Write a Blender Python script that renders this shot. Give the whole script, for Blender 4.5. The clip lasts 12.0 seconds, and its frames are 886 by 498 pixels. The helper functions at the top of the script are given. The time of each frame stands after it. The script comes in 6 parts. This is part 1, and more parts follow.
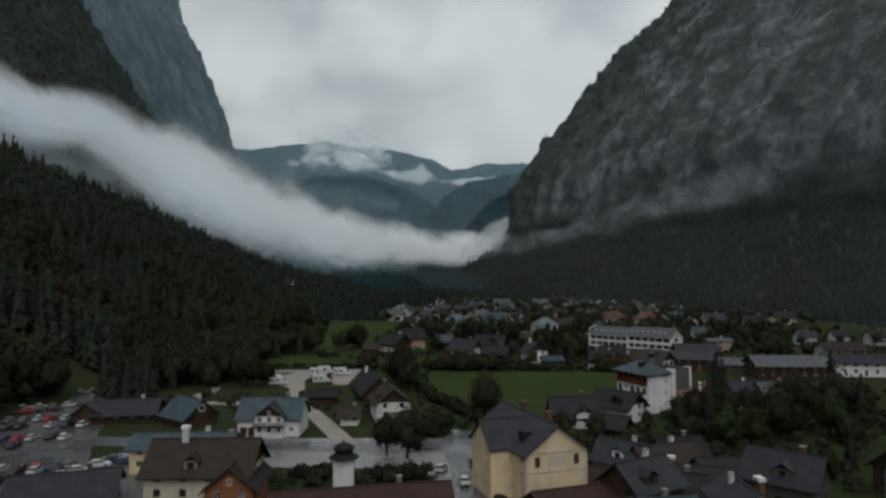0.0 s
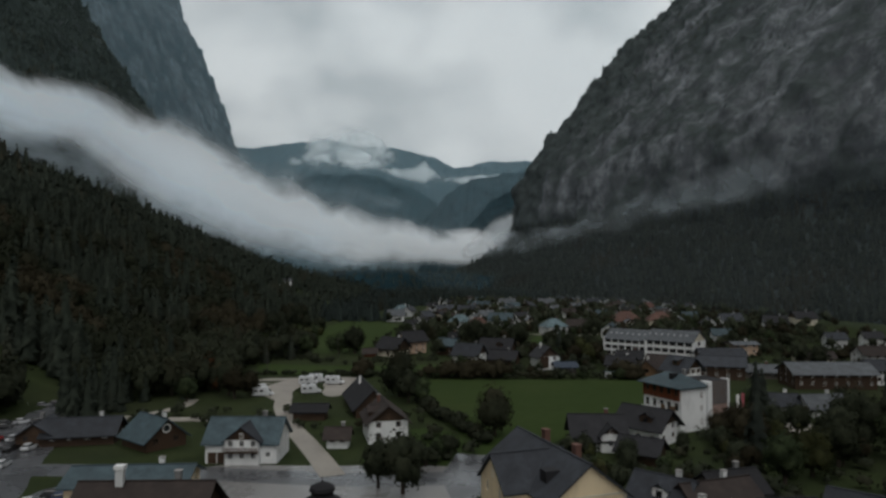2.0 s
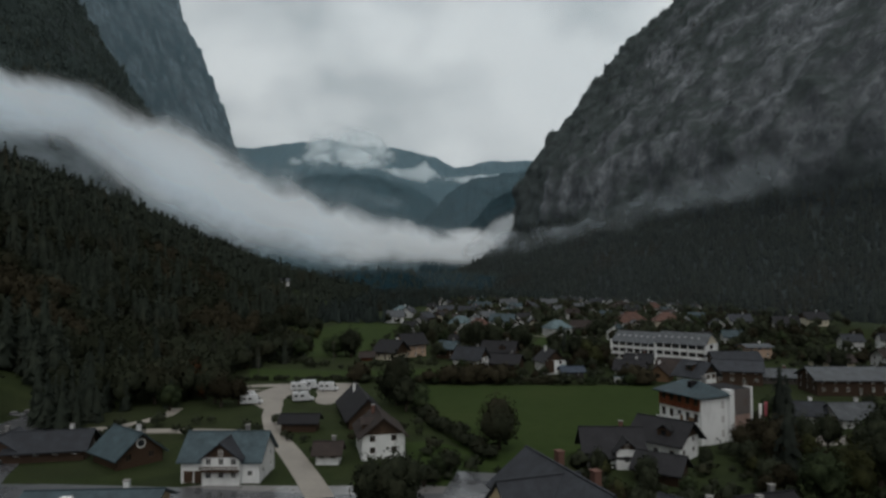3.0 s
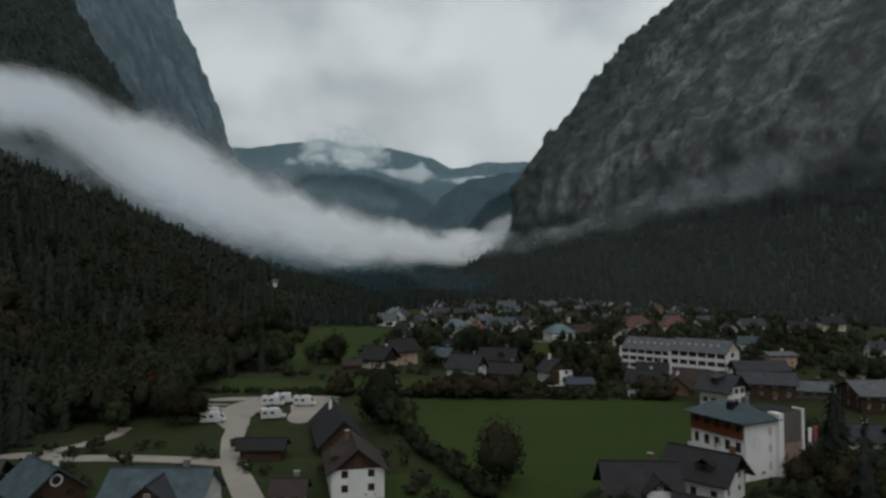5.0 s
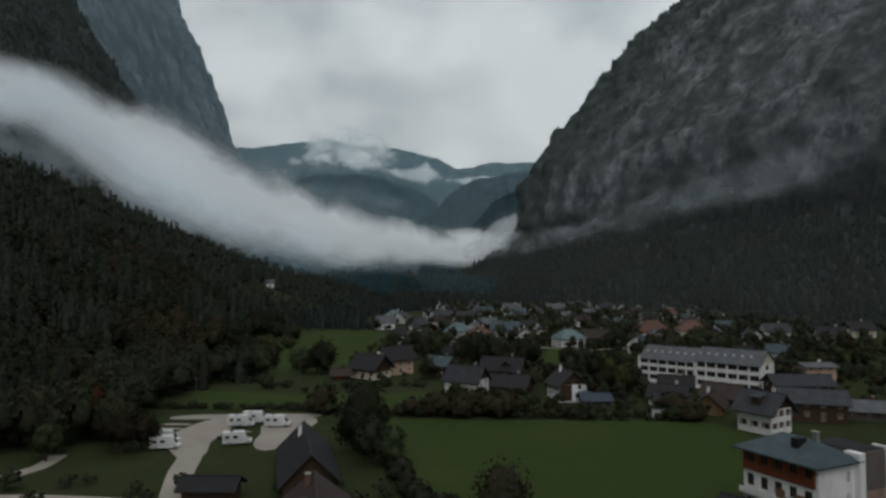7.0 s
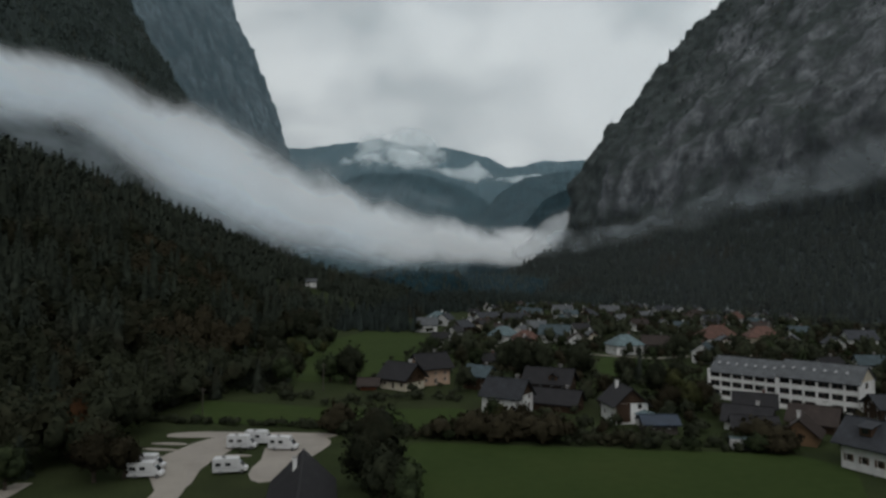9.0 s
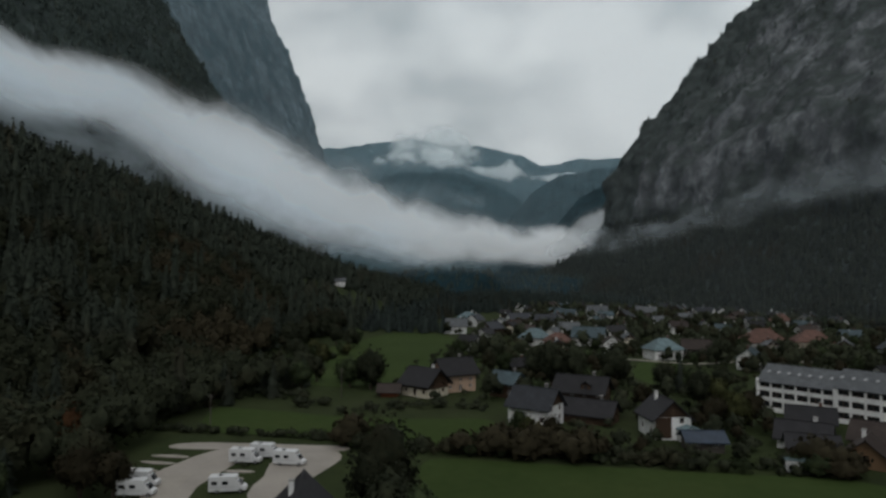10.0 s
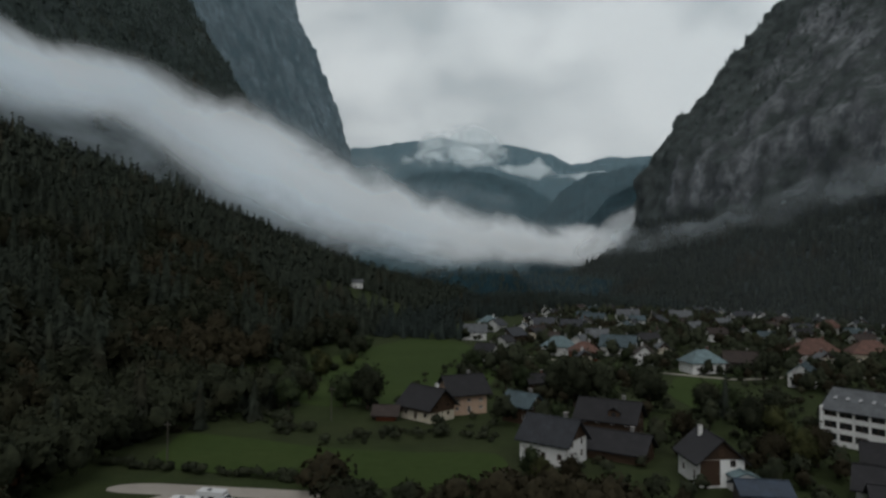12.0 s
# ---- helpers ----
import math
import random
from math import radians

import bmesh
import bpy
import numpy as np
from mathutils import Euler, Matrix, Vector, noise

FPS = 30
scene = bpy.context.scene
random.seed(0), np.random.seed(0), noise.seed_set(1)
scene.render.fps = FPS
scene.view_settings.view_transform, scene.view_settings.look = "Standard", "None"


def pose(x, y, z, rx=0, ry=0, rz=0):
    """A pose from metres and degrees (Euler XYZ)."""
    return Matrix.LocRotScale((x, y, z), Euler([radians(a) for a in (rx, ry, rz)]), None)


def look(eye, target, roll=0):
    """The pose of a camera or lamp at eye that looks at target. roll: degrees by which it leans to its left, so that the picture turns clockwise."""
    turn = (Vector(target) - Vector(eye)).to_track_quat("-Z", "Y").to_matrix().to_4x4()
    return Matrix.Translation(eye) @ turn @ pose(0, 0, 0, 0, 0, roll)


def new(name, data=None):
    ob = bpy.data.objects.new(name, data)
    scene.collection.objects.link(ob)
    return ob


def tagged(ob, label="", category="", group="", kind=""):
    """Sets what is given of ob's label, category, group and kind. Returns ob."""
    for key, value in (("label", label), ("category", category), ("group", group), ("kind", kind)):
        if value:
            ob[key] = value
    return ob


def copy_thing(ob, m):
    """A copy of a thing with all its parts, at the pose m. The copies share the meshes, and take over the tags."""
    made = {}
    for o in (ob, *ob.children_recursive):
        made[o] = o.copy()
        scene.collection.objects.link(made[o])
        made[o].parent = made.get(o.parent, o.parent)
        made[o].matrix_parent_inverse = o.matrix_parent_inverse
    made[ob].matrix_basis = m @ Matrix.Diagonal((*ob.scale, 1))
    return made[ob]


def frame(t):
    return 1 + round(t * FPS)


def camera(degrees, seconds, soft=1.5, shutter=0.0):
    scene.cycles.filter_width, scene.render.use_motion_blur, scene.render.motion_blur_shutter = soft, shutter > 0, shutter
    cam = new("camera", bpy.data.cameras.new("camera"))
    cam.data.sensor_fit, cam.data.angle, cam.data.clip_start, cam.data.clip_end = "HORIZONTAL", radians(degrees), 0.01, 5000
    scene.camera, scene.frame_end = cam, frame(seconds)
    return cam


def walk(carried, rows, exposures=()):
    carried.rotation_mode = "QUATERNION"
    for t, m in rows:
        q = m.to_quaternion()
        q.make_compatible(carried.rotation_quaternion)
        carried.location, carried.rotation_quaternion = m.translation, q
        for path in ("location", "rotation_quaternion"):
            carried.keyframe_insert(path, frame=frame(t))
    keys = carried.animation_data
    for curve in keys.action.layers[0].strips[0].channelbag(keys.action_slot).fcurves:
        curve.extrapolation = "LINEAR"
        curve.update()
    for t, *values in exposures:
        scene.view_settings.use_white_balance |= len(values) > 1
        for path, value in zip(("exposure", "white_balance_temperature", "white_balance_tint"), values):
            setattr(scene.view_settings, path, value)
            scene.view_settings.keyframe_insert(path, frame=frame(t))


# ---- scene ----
cam = camera(67.0, 12.0, soft=2.7)
PATH = [
    (0, (2.63, 7.047, 39.546), (2.449, 9.038, 39.614), -0.2),
    (0.5, (2.298, 12.857, 39.533), (2.113, 14.848, 39.599), -0.2),
    (1, (1.856, 18.745, 39.541), (1.668, 20.735, 39.607), -0.3),
    (1.5, (1.206, 24.721, 39.54), (1.016, 26.711, 39.604), -0.2),
    (2, (0.638, 30.746, 39.478), (0.448, 32.736, 39.542), -0.3),
    (2.5, (0.13, 36.964, 39.469), (-0.061, 38.954, 39.532), -0.3),
    (3, (-0.31, 43.366, 39.446), (-0.502, 45.356, 39.51), -0.4),
    (5, (-1.671, 69.621, 38.621), (-1.852, 71.612, 38.69), -0.2),
    (5.5, (-1.827, 76.278, 38.519), (-2.005, 78.269, 38.589), -0.1),
    (6, (-1.848, 83.025, 38.455), (-2.027, 85.016, 38.526), -0.1),
    (6.5, (-1.724, 89.786, 38.425), (-1.91, 91.776, 38.498), -0.0),
    (7, (-1.535, 96.504, 38.416), (-1.733, 98.493, 38.488), 0.0),
    (9, (-0.334, 123.109, 38.211), (-0.683, 125.077, 38.282), 0.2),
    (9.5, (-0.07, 129.771, 38.303), (-0.471, 131.729, 38.373), 0.2),
    (10, (0.11, 136.448, 38.517), (-0.338, 138.396, 38.585), 0.3),
    (10.5, (0.156, 143.25, 38.871), (-0.311, 145.194, 38.938), 0.3),
    (11, (0.156, 150.215, 39.294), (-0.329, 152.154, 39.36), 0.4),
    (11.5, (0.196, 157.362, 39.711), (-0.31, 159.295, 39.775), 0.4),
    (12, (0.23, 164.618, 40.039), (-0.302, 166.545, 40.105), 0.4),
]
walk(cam, [(t, look(eye, target, roll)) for t, eye, target, roll in PATH])

# ---------------------------------------------------------------- world and light
SUN_EL, SUN_ROT = radians(52), radians(200)
world = bpy.data.worlds.new("overcast")
scene.world = world
world.use_nodes = True
wn, wl = world.node_tree.nodes, world.node_tree.links
wn.clear()
sky = wn.new("ShaderNodeTexSky")
sky.sky_type, sky.sun_disc, sky.sun_elevation, sky.sun_rotation = "NISHITA", False, SUN_EL, SUN_ROT
sky.air_density, sky.dust_density = 1.0, 4.0
sky_bg = wn.new("ShaderNodeBackground")
sky_bg.inputs["Strength"].default_value = 0.05
wl.new(sky.outputs["Color"], sky_bg.inputs["Color"])
coord = wn.new("ShaderNodeTexCoord")
stretch = wn.new("ShaderNodeMapping")
stretch.inputs["Scale"].default_value = (1.0, 1.0, 1.9)
wl.new(coord.outputs["Generated"], stretch.inputs["Vector"])
billow = wn.new("ShaderNodeTexNoise")
billow.inputs["Scale"].default_value, billow.inputs["Detail"].default_value = 4.6, 4.0
billow.inputs["Roughness"].default_value, billow.inputs["Distortion"].default_value = 0.5, 0.3
wl.new(stretch.outputs["Vector"], billow.inputs["Vector"])
tone = wn.new("ShaderNodeValToRGB")
tone.color_ramp.elements[0].position, tone.color_ramp.elements[0].color = 0.38, (0.50, 0.518, 0.524, 1)
tone.color_ramp.elements[1].position, tone.color_ramp.elements[1].color = 0.61, (0.765, 0.778, 0.780, 1)
wl.new(billow.outputs["Fac"], tone.inputs["Fac"])
cloud_bg = wn.new("ShaderNodeBackground")
cloud_bg.inputs["Strength"].default_value = 1.0
wl.new(tone.outputs["Color"], cloud_bg.inputs["Color"])
cover = wn.new("ShaderNodeMixShader")
cover.inputs["Fac"].default_value = 0.93
wl.new(sky_bg.outputs[0], cover.inputs[1])
wl.new(cloud_bg.outputs[0], cover.inputs[2])
world_out = wn.new("ShaderNodeOutputWorld")
wl.new(cover.outputs[0], world_out.inputs["Surface"])

sun_data = bpy.data.lights.new("sun", "SUN")
sun_data.energy, sun_data.angle, sun_data.color = 0.5, radians(40), (1.0, 0.97, 0.93)
sun = new("sun", sun_data)
sun.matrix_world = pose(0, 0, 900, 90 - 52, 0, 200 - 180)

# ---------------------------------------------------------------- materials


class Nodes:
    """A short hand for building one material."""

    def __init__(self, name):
        self.mat = bpy.data.materials.new(name)
        self.mat.use_nodes = True
        self.t = self.mat.node_tree
        self.t.nodes.clear()
        self.out = self.t.nodes.new("ShaderNodeOutputMaterial")

    def node(self, kind, **inputs):
        n = self.t.nodes.new(kind)
        for key, value in inputs.items():
            key = key.replace("_", " ")
            if isinstance(value, bpy.types.NodeSocket):
                self.t.links.new(value, n.inputs[key])
            else:
                n.inputs[key].default_value = value
        return n

    def link(self, a, b):
        self.t.links.new(a, b)

    def noise(self, scale, detail=4.0, rough=0.55, vector=None, distortion=0.0):
        n = self.node("ShaderNodeTexNoise", Scale=scale, Detail=detail, Roughness=rough, Distortion=distortion)
        self.link(vector if vector is not None else self.position(), n.inputs["Vector"])
        return n.outputs["Fac"]

    def position(self):
        return self.node("ShaderNodeNewGeometry").outputs["Position"]

    def local(self, scale=(1, 1, 1)):
        m = self.node("ShaderNodeMapping", Scale=scale)
        self.link(self.node("ShaderNodeTexCoord").outputs["Object"], m.inputs["Vector"])
        return m.outputs["Vector"]

    def ramp(self, fac, *stops):
        r = self.node("ShaderNodeValToRGB", Fac=fac)
        e = r.color_ramp.elements
        while len(e) < len(stops):
            e.new(0.5)
        for el, (p, c) in zip(e, stops):
            el.position, el.color = p, (*c, 1) if len(c) == 3 else c
        return r.outputs["Color"]

    def grey(self, fac, a, b, lo=0.0, hi=1.0):
        m = self.node("ShaderNodeMapRange")
        m.inputs["From Min"].default_value, m.inputs["From Max"].default_value = a, b
        m.inputs["To Min"].default_value, m.inputs["To Max"].default_value = lo, hi
        self.link(fac, m.inputs["Value"])
        return m.outputs["Result"]

    def math(self, op, a, b=0.5):
        m = self.node("ShaderNodeMath")
        m.operation = op
        for value, socket in ((a, m.inputs[0]), (b, m.inputs[1])):
            if isinstance(value, bpy.types.NodeSocket):
                self.link(value, socket)
            else:
                socket.default_value = value
        return m.outputs["Value"]

    def mix(self, fac, a, b, blend="MIX"):
        m = self.t.nodes.new("ShaderNodeMix")
        m.data_type, m.blend_type = "RGBA", blend
        for value, socket in ((fac, m.inputs["Factor"]), (a, m.inputs["A"]), (b, m.inputs["B"])):
            socket = [s for s in m.inputs if s.name == socket.name and s.type == ("VALUE" if socket.name == "Factor" else "RGBA")][0]
            if isinstance(value, bpy.types.NodeSocket):
                self.link(value, socket)
            else:
                socket.default_value = value if not isinstance(value, tuple) or len(value) == 4 else (*value, 1)
        return [s for s in m.outputs if s.type == "RGBA"][0]

    def finish(self, color, rough=0.8, height=None, bump=0.3, distance=0.1, metallic=0.0, spec=0.5):
        b = self.node("ShaderNodeBsdfPrincipled", Roughness=rough, Metallic=metallic)
        b.inputs["Specular IOR Level"].default_value = spec
        if isinstance(color, bpy.types.NodeSocket):
            self.link(color, b.inputs["Base Color"])
        else:
            b.inputs["Base Color"].default_value = (*color, 1)
        if height is not None:
            k = self.node("ShaderNodeBump", Strength=bump, Distance=distance, Height=height)
            self.link(k.outputs["Normal"], b.inputs["Normal"])
        self.link(b.outputs[0], self.out.inputs["Surface"])
        return self.mat


def shade(c, k):
    return tuple(min(1.0, v * k) for v in c)


def rand_tint(n, color, low=0.75, high=1.25):
    """Colour varied from object to object."""
    r = n.node("ShaderNodeObjectInfo").outputs["Random"]
    return n.mix(1.0, color, n.ramp(r, (0.0, (low,) * 3), (1.0, (high,) * 3)), "MULTIPLY")


def plaster(name, c, dirt=0.75):
    n = Nodes(name)
    stain = n.noise(0.5, 5, 0.6, n.local((1, 1, 0.35)))
    fine = n.noise(14.0, 3, 0.6)
    col = n.ramp(stain, (0.3, shade(c, dirt)), (0.55, c), (0.8, shade(c, 1.06)))
    col = n.mix(0.25, col, n.ramp(fine, (0.3, shade(c, 0.8)), (0.7, shade(c, 1.1))))
    return n.finish(col, 0.9, fine, 0.15, 0.02, spec=0.25)


def timber(name, c, step=0.22):
    n = Nodes(name)
    v = n.local((1, 1, 1))
    w = n.node("ShaderNodeTexWave", Scale=0.5 / step * 0.32, Distortion=1.2, Detail=2.0, Vector=v)
    w.wave_type, w.bands_direction = "BANDS", "Z"
    grain = n.noise(3.0, 5, 0.6, n.local((1, 1, 9)))
    col = n.ramp(grain, (0.25, shade(c, 0.55)), (0.55, c), (0.85, shade(c, 1.35)))
    col = n.mix(0.4, col, n.ramp(w.outputs["Fac"], (0.0, shade(c, 0.45)), (0.25, c), (1.0, c)))
    return n.finish(rand_tint(n, col, 0.8, 1.2), 0.75, w.outputs["Fac"], 0.4, 0.03, spec=0.3)


def roofing(name, c, rough=0.5, course=0.33):
    n = Nodes(name)
    uv = n.node("ShaderNodeUVMap").outputs["UV"]
    b = n.node("ShaderNodeTexBrick", Scale=1.0, Vector=uv)
    b.offset = 0.5
    b.inputs["Brick Width"].default_value, b.inputs["Row Height"].default_value = course * 1.1, course
    b.inputs["Mortar Size"].default_value = 0.02
    b.inputs["Color1"].default_value, b.inputs["Color2"].default_value = (*shade(c, 0.8), 1), (*shade(c, 1.2), 1)
    b.inputs["Mortar"].default_value = (*shade(c, 0.5), 1)
    weather = n.noise(0.35, 6, 0.6, uv)
    col = n.mix(0.6, b.outputs["Color"], n.ramp(weather, (0.3, shade(c, 0.5)), (0.5, c), (0.7, shade(c, 1.7))))
    col = rand_tint(n, col, 0.8, 1.2)
    return n.finish(col, n.grey(weather, 0.3, 0.7, rough, rough + 0.25), b.outputs["Fac"], 0.35, -0.03, spec=0.18)


def plain(name, c, rough=0.6, metallic=0.0, vary=0.2, scale=2.0):
    n = Nodes(name)
    k = n.noise(scale, 5, 0.6)
    return n.finish(n.ramp(k, (0.3, shade(c, 1 - vary)), (0.7, shade(c, 1 + vary))), rough, k, 0.1, 0.02, metallic)


def foliage(name, dark, mid, light, odd=None, patch=0.12, grain=0.6):
    n = Nodes(name)
    big = n.noise(patch, 2, 0.5)
    fine = n.noise(grain, 4, 0.6)
    col = n.ramp(fine, (0.3, dark), (0.52, mid), (0.85, light))
    if odd:
        col = n.mix(n.grey(big, 0.56, 0.7, 0.0, 0.8), col, odd)
    col = rand_tint(n, col, 0.7, 1.3)
    d = n.node("ShaderNodeBsdfPrincipled", Base_Color=col, Roughness=0.75)
    d.inputs["Specular IOR Level"].default_value = 0.04
    tr = n.node("ShaderNodeBsdfTranslucent", Color=col)
    m = n.node("ShaderNodeMixShader", Fac=0.33)
    n.link(d.outputs[0], m.inputs[1])
    n.link(tr.outputs[0], m.inputs[2])
    n.link(m.outputs[0], n.out.inputs["Surface"])
    return n.mat


def glass():
    n = Nodes("window_glass")
    k = n.noise(0.8, 2)
    return n.finish(n.ramp(k, (0.3, (0.012, 0.014, 0.016)), (0.7, (0.03, 0.033, 0.036))), 0.08, spec=0.6)


M = {
    "white": plaster("white_plaster", (0.80, 0.81, 0.81)),
    "cream": plaster("cream_plaster", (0.62, 0.57, 0.46)),
    "yellow": plaster("yellow_plaster", (0.78, 0.64, 0.43)),
    "orange": plaster("orange_plaster", (0.27, 0.115, 0.055)),
    "peach": plaster("peach_plaster", (0.50, 0.36, 0.27)),
    "pale": plaster("grey_white_plaster", (0.60, 0.61, 0.61)),
    "dark_render": plaster("dark_grey_render", (0.13, 0.115, 0.11)),
    "pink_render": plaster("pinkish_render", (0.33, 0.23, 0.20)),
    "concrete": plaster("concrete", (0.30, 0.29, 0.28)),
    "brown_wood": timber("dark_brown_timber", (0.060, 0.036, 0.022)),
    "red_wood": timber("red_brown_timber", (0.20, 0.062, 0.028)),
    "grey_wood": timber("weathered_grey_timber", (0.10, 0.09, 0.08)),
    "tan_wood": timber("tan_timber", (0.20, 0.125, 0.07)),
    "slate": roofing("slate_roof", (0.043, 0.047, 0.055), 0.6),
    "dark_tile": roofing("dark_tile_roof", (0.026, 0.026, 0.029), 0.6),
    "brown_tile": roofing("brown_tile_roof", (0.042, 0.033, 0.030), 0.6),
    "red_tile": roofing("red_tile_roof", (0.115, 0.066, 0.054), 0.65),
    "maroon_tile": roofing("maroon_tile_roof", (0.062, 0.036, 0.032), 0.6),
    "teal_metal": roofing("teal_sheet_roof", (0.055, 0.080, 0.092), 0.45, 0.6),
    "blue_metal": roofing("blue_sheet_roof", (0.045, 0.062, 0.09), 0.4, 0.6),
    "grey_metal": roofing("grey_sheet_roof", (0.095, 0.103, 0.112), 0.5, 0.6),
    "cyan_metal": roofing("pale_copper_roof", (0.115, 0.165, 0.18), 0.45, 0.6),
    "brick": plain("chimney_brick", (0.13, 0.065, 0.05), 0.9, 0, 0.3, 6),
    "glass": glass(),
    "frame_white": plain("white_frame", (0.75, 0.75, 0.73), 0.4, 0, 0.05),
    "frame_brown": plain("brown_frame", (0.10, 0.055, 0.03), 0.5, 0, 0.2),
    "metal": plain("grey_metal", (0.35, 0.36, 0.37), 0.4, 0.8),
    "render_grey": plaster("grey_chimney_render", (0.20, 0.20, 0.20)),
    "bark": plain("bark", (0.055, 0.042, 0.032), 0.95, 0, 0.4, 5),
    "leaf": foliage("broadleaf_foliage", (0.023, 0.032, 0.018), (0.046, 0.063, 0.031), (0.090, 0.110, 0.052)),
    "leaf_dark": foliage("dark_foliage", (0.022, 0.028, 0.018), (0.041, 0.048, 0.030), (0.068, 0.075, 0.045), (0.044, 0.040, 0.024), 0.05),
    "needle_dark": foliage("shaded_needles", (0.024, 0.030, 0.026), (0.038, 0.046, 0.038), (0.060, 0.069, 0.054), (0.040, 0.036, 0.024), 0.012, 0.12),
    "leaf_rust": foliage("rust_foliage", (0.046, 0.025, 0.013), (0.080, 0.041, 0.020), (0.115, 0.062, 0.028)),
    "leaf_autumn": foliage("autumn_foliage", (0.026, 0.024, 0.015), (0.042, 0.037, 0.023), (0.066, 0.057, 0.034)),
    "leaf_yellow": foliage("yellowing_foliage", (0.026, 0.030, 0.014), (0.050, 0.055, 0.023), (0.091, 0.094, 0.037)),
    "needle": foliage("conifer_needles", (0.026, 0.034, 0.027), (0.042, 0.052, 0.040), (0.064, 0.074, 0.054), (0.050, 0.044, 0.028), 0.02, 0.22),
    # lighter and bluer than the near needles: distance haze put into the colour
    "needle_hazed": foliage("haze_tinted_needles", (0.036, 0.049, 0.047), (0.054, 0.072, 0.066), (0.080, 0.102, 0.088), (0.052, 0.048, 0.030), 0.012, 0.15),
}


def ground_material():
    n = Nodes("valley_ground")
    big, mid, fine = n.noise(0.012, 5, 0.6), n.noise(0.11, 5, 0.6), n.noise(2.2, 4, 0.7)
    col = n.ramp(mid, (0.28, (0.016, 0.022, 0.012)), (0.5, (0.025, 0.036, 0.014)), (0.75, (0.043, 0.056, 0.022)))
    col = n.mix(n.grey(big, 0.48, 0.66, 0.0, 0.6), col, (0.036, 0.033, 0.023))
    col = n.mix(0.45, col, n.ramp(fine, (0.3, (0.014, 0.019, 0.010)), (0.7, (0.060, 0.077, 0.032))))
    return n.finish(col, 0.95, fine, 0.6, 0.25, spec=0.04)


def meadow_material():
    n = Nodes("mown_meadow")
    big, mid, fine = n.noise(0.03, 5, 0.6), n.noise(0.35, 5, 0.65), n.noise(5.0, 4, 0.7)
    col = n.ramp(big, (0.3, (0.026, 0.046, 0.013)), (0.55, (0.036, 0.058, 0.017)), (0.75, (0.051, 0.066, 0.022)))
    col = n.mix(0.35, col, n.ramp(mid, (0.3, (0.020, 0.037, 0.011)), (0.7, (0.055, 0.074, 0.025))))
    col = n.mix(0.25, col, n.ramp(fine, (0.3, (0.014, 0.026, 0.008)), (0.7, (0.060, 0.083, 0.028))))
    return n.finish(col, 0.95, fine, 0.6, 0.12, spec=0.04)


def paving(name, c, rough=0.6, wet=0.0):
    n = Nodes(name)
    big, fine = n.noise(0.09, 5, 0.6), n.noise(3.5, 5, 0.7)
    col = n.ramp(big, (0.3, shade(c, 0.7)), (0.55, c), (0.75, shade(c, 1.25)))
    col = n.mix(0.35, col, n.ramp(fine, (0.3, shade(c, 0.6)), (0.7, shade(c, 1.35))))
    return n.finish(col, n.grey(big, 0.35, 0.65, max(0.08, rough - wet), rough), fine, 0.3, 0.03)


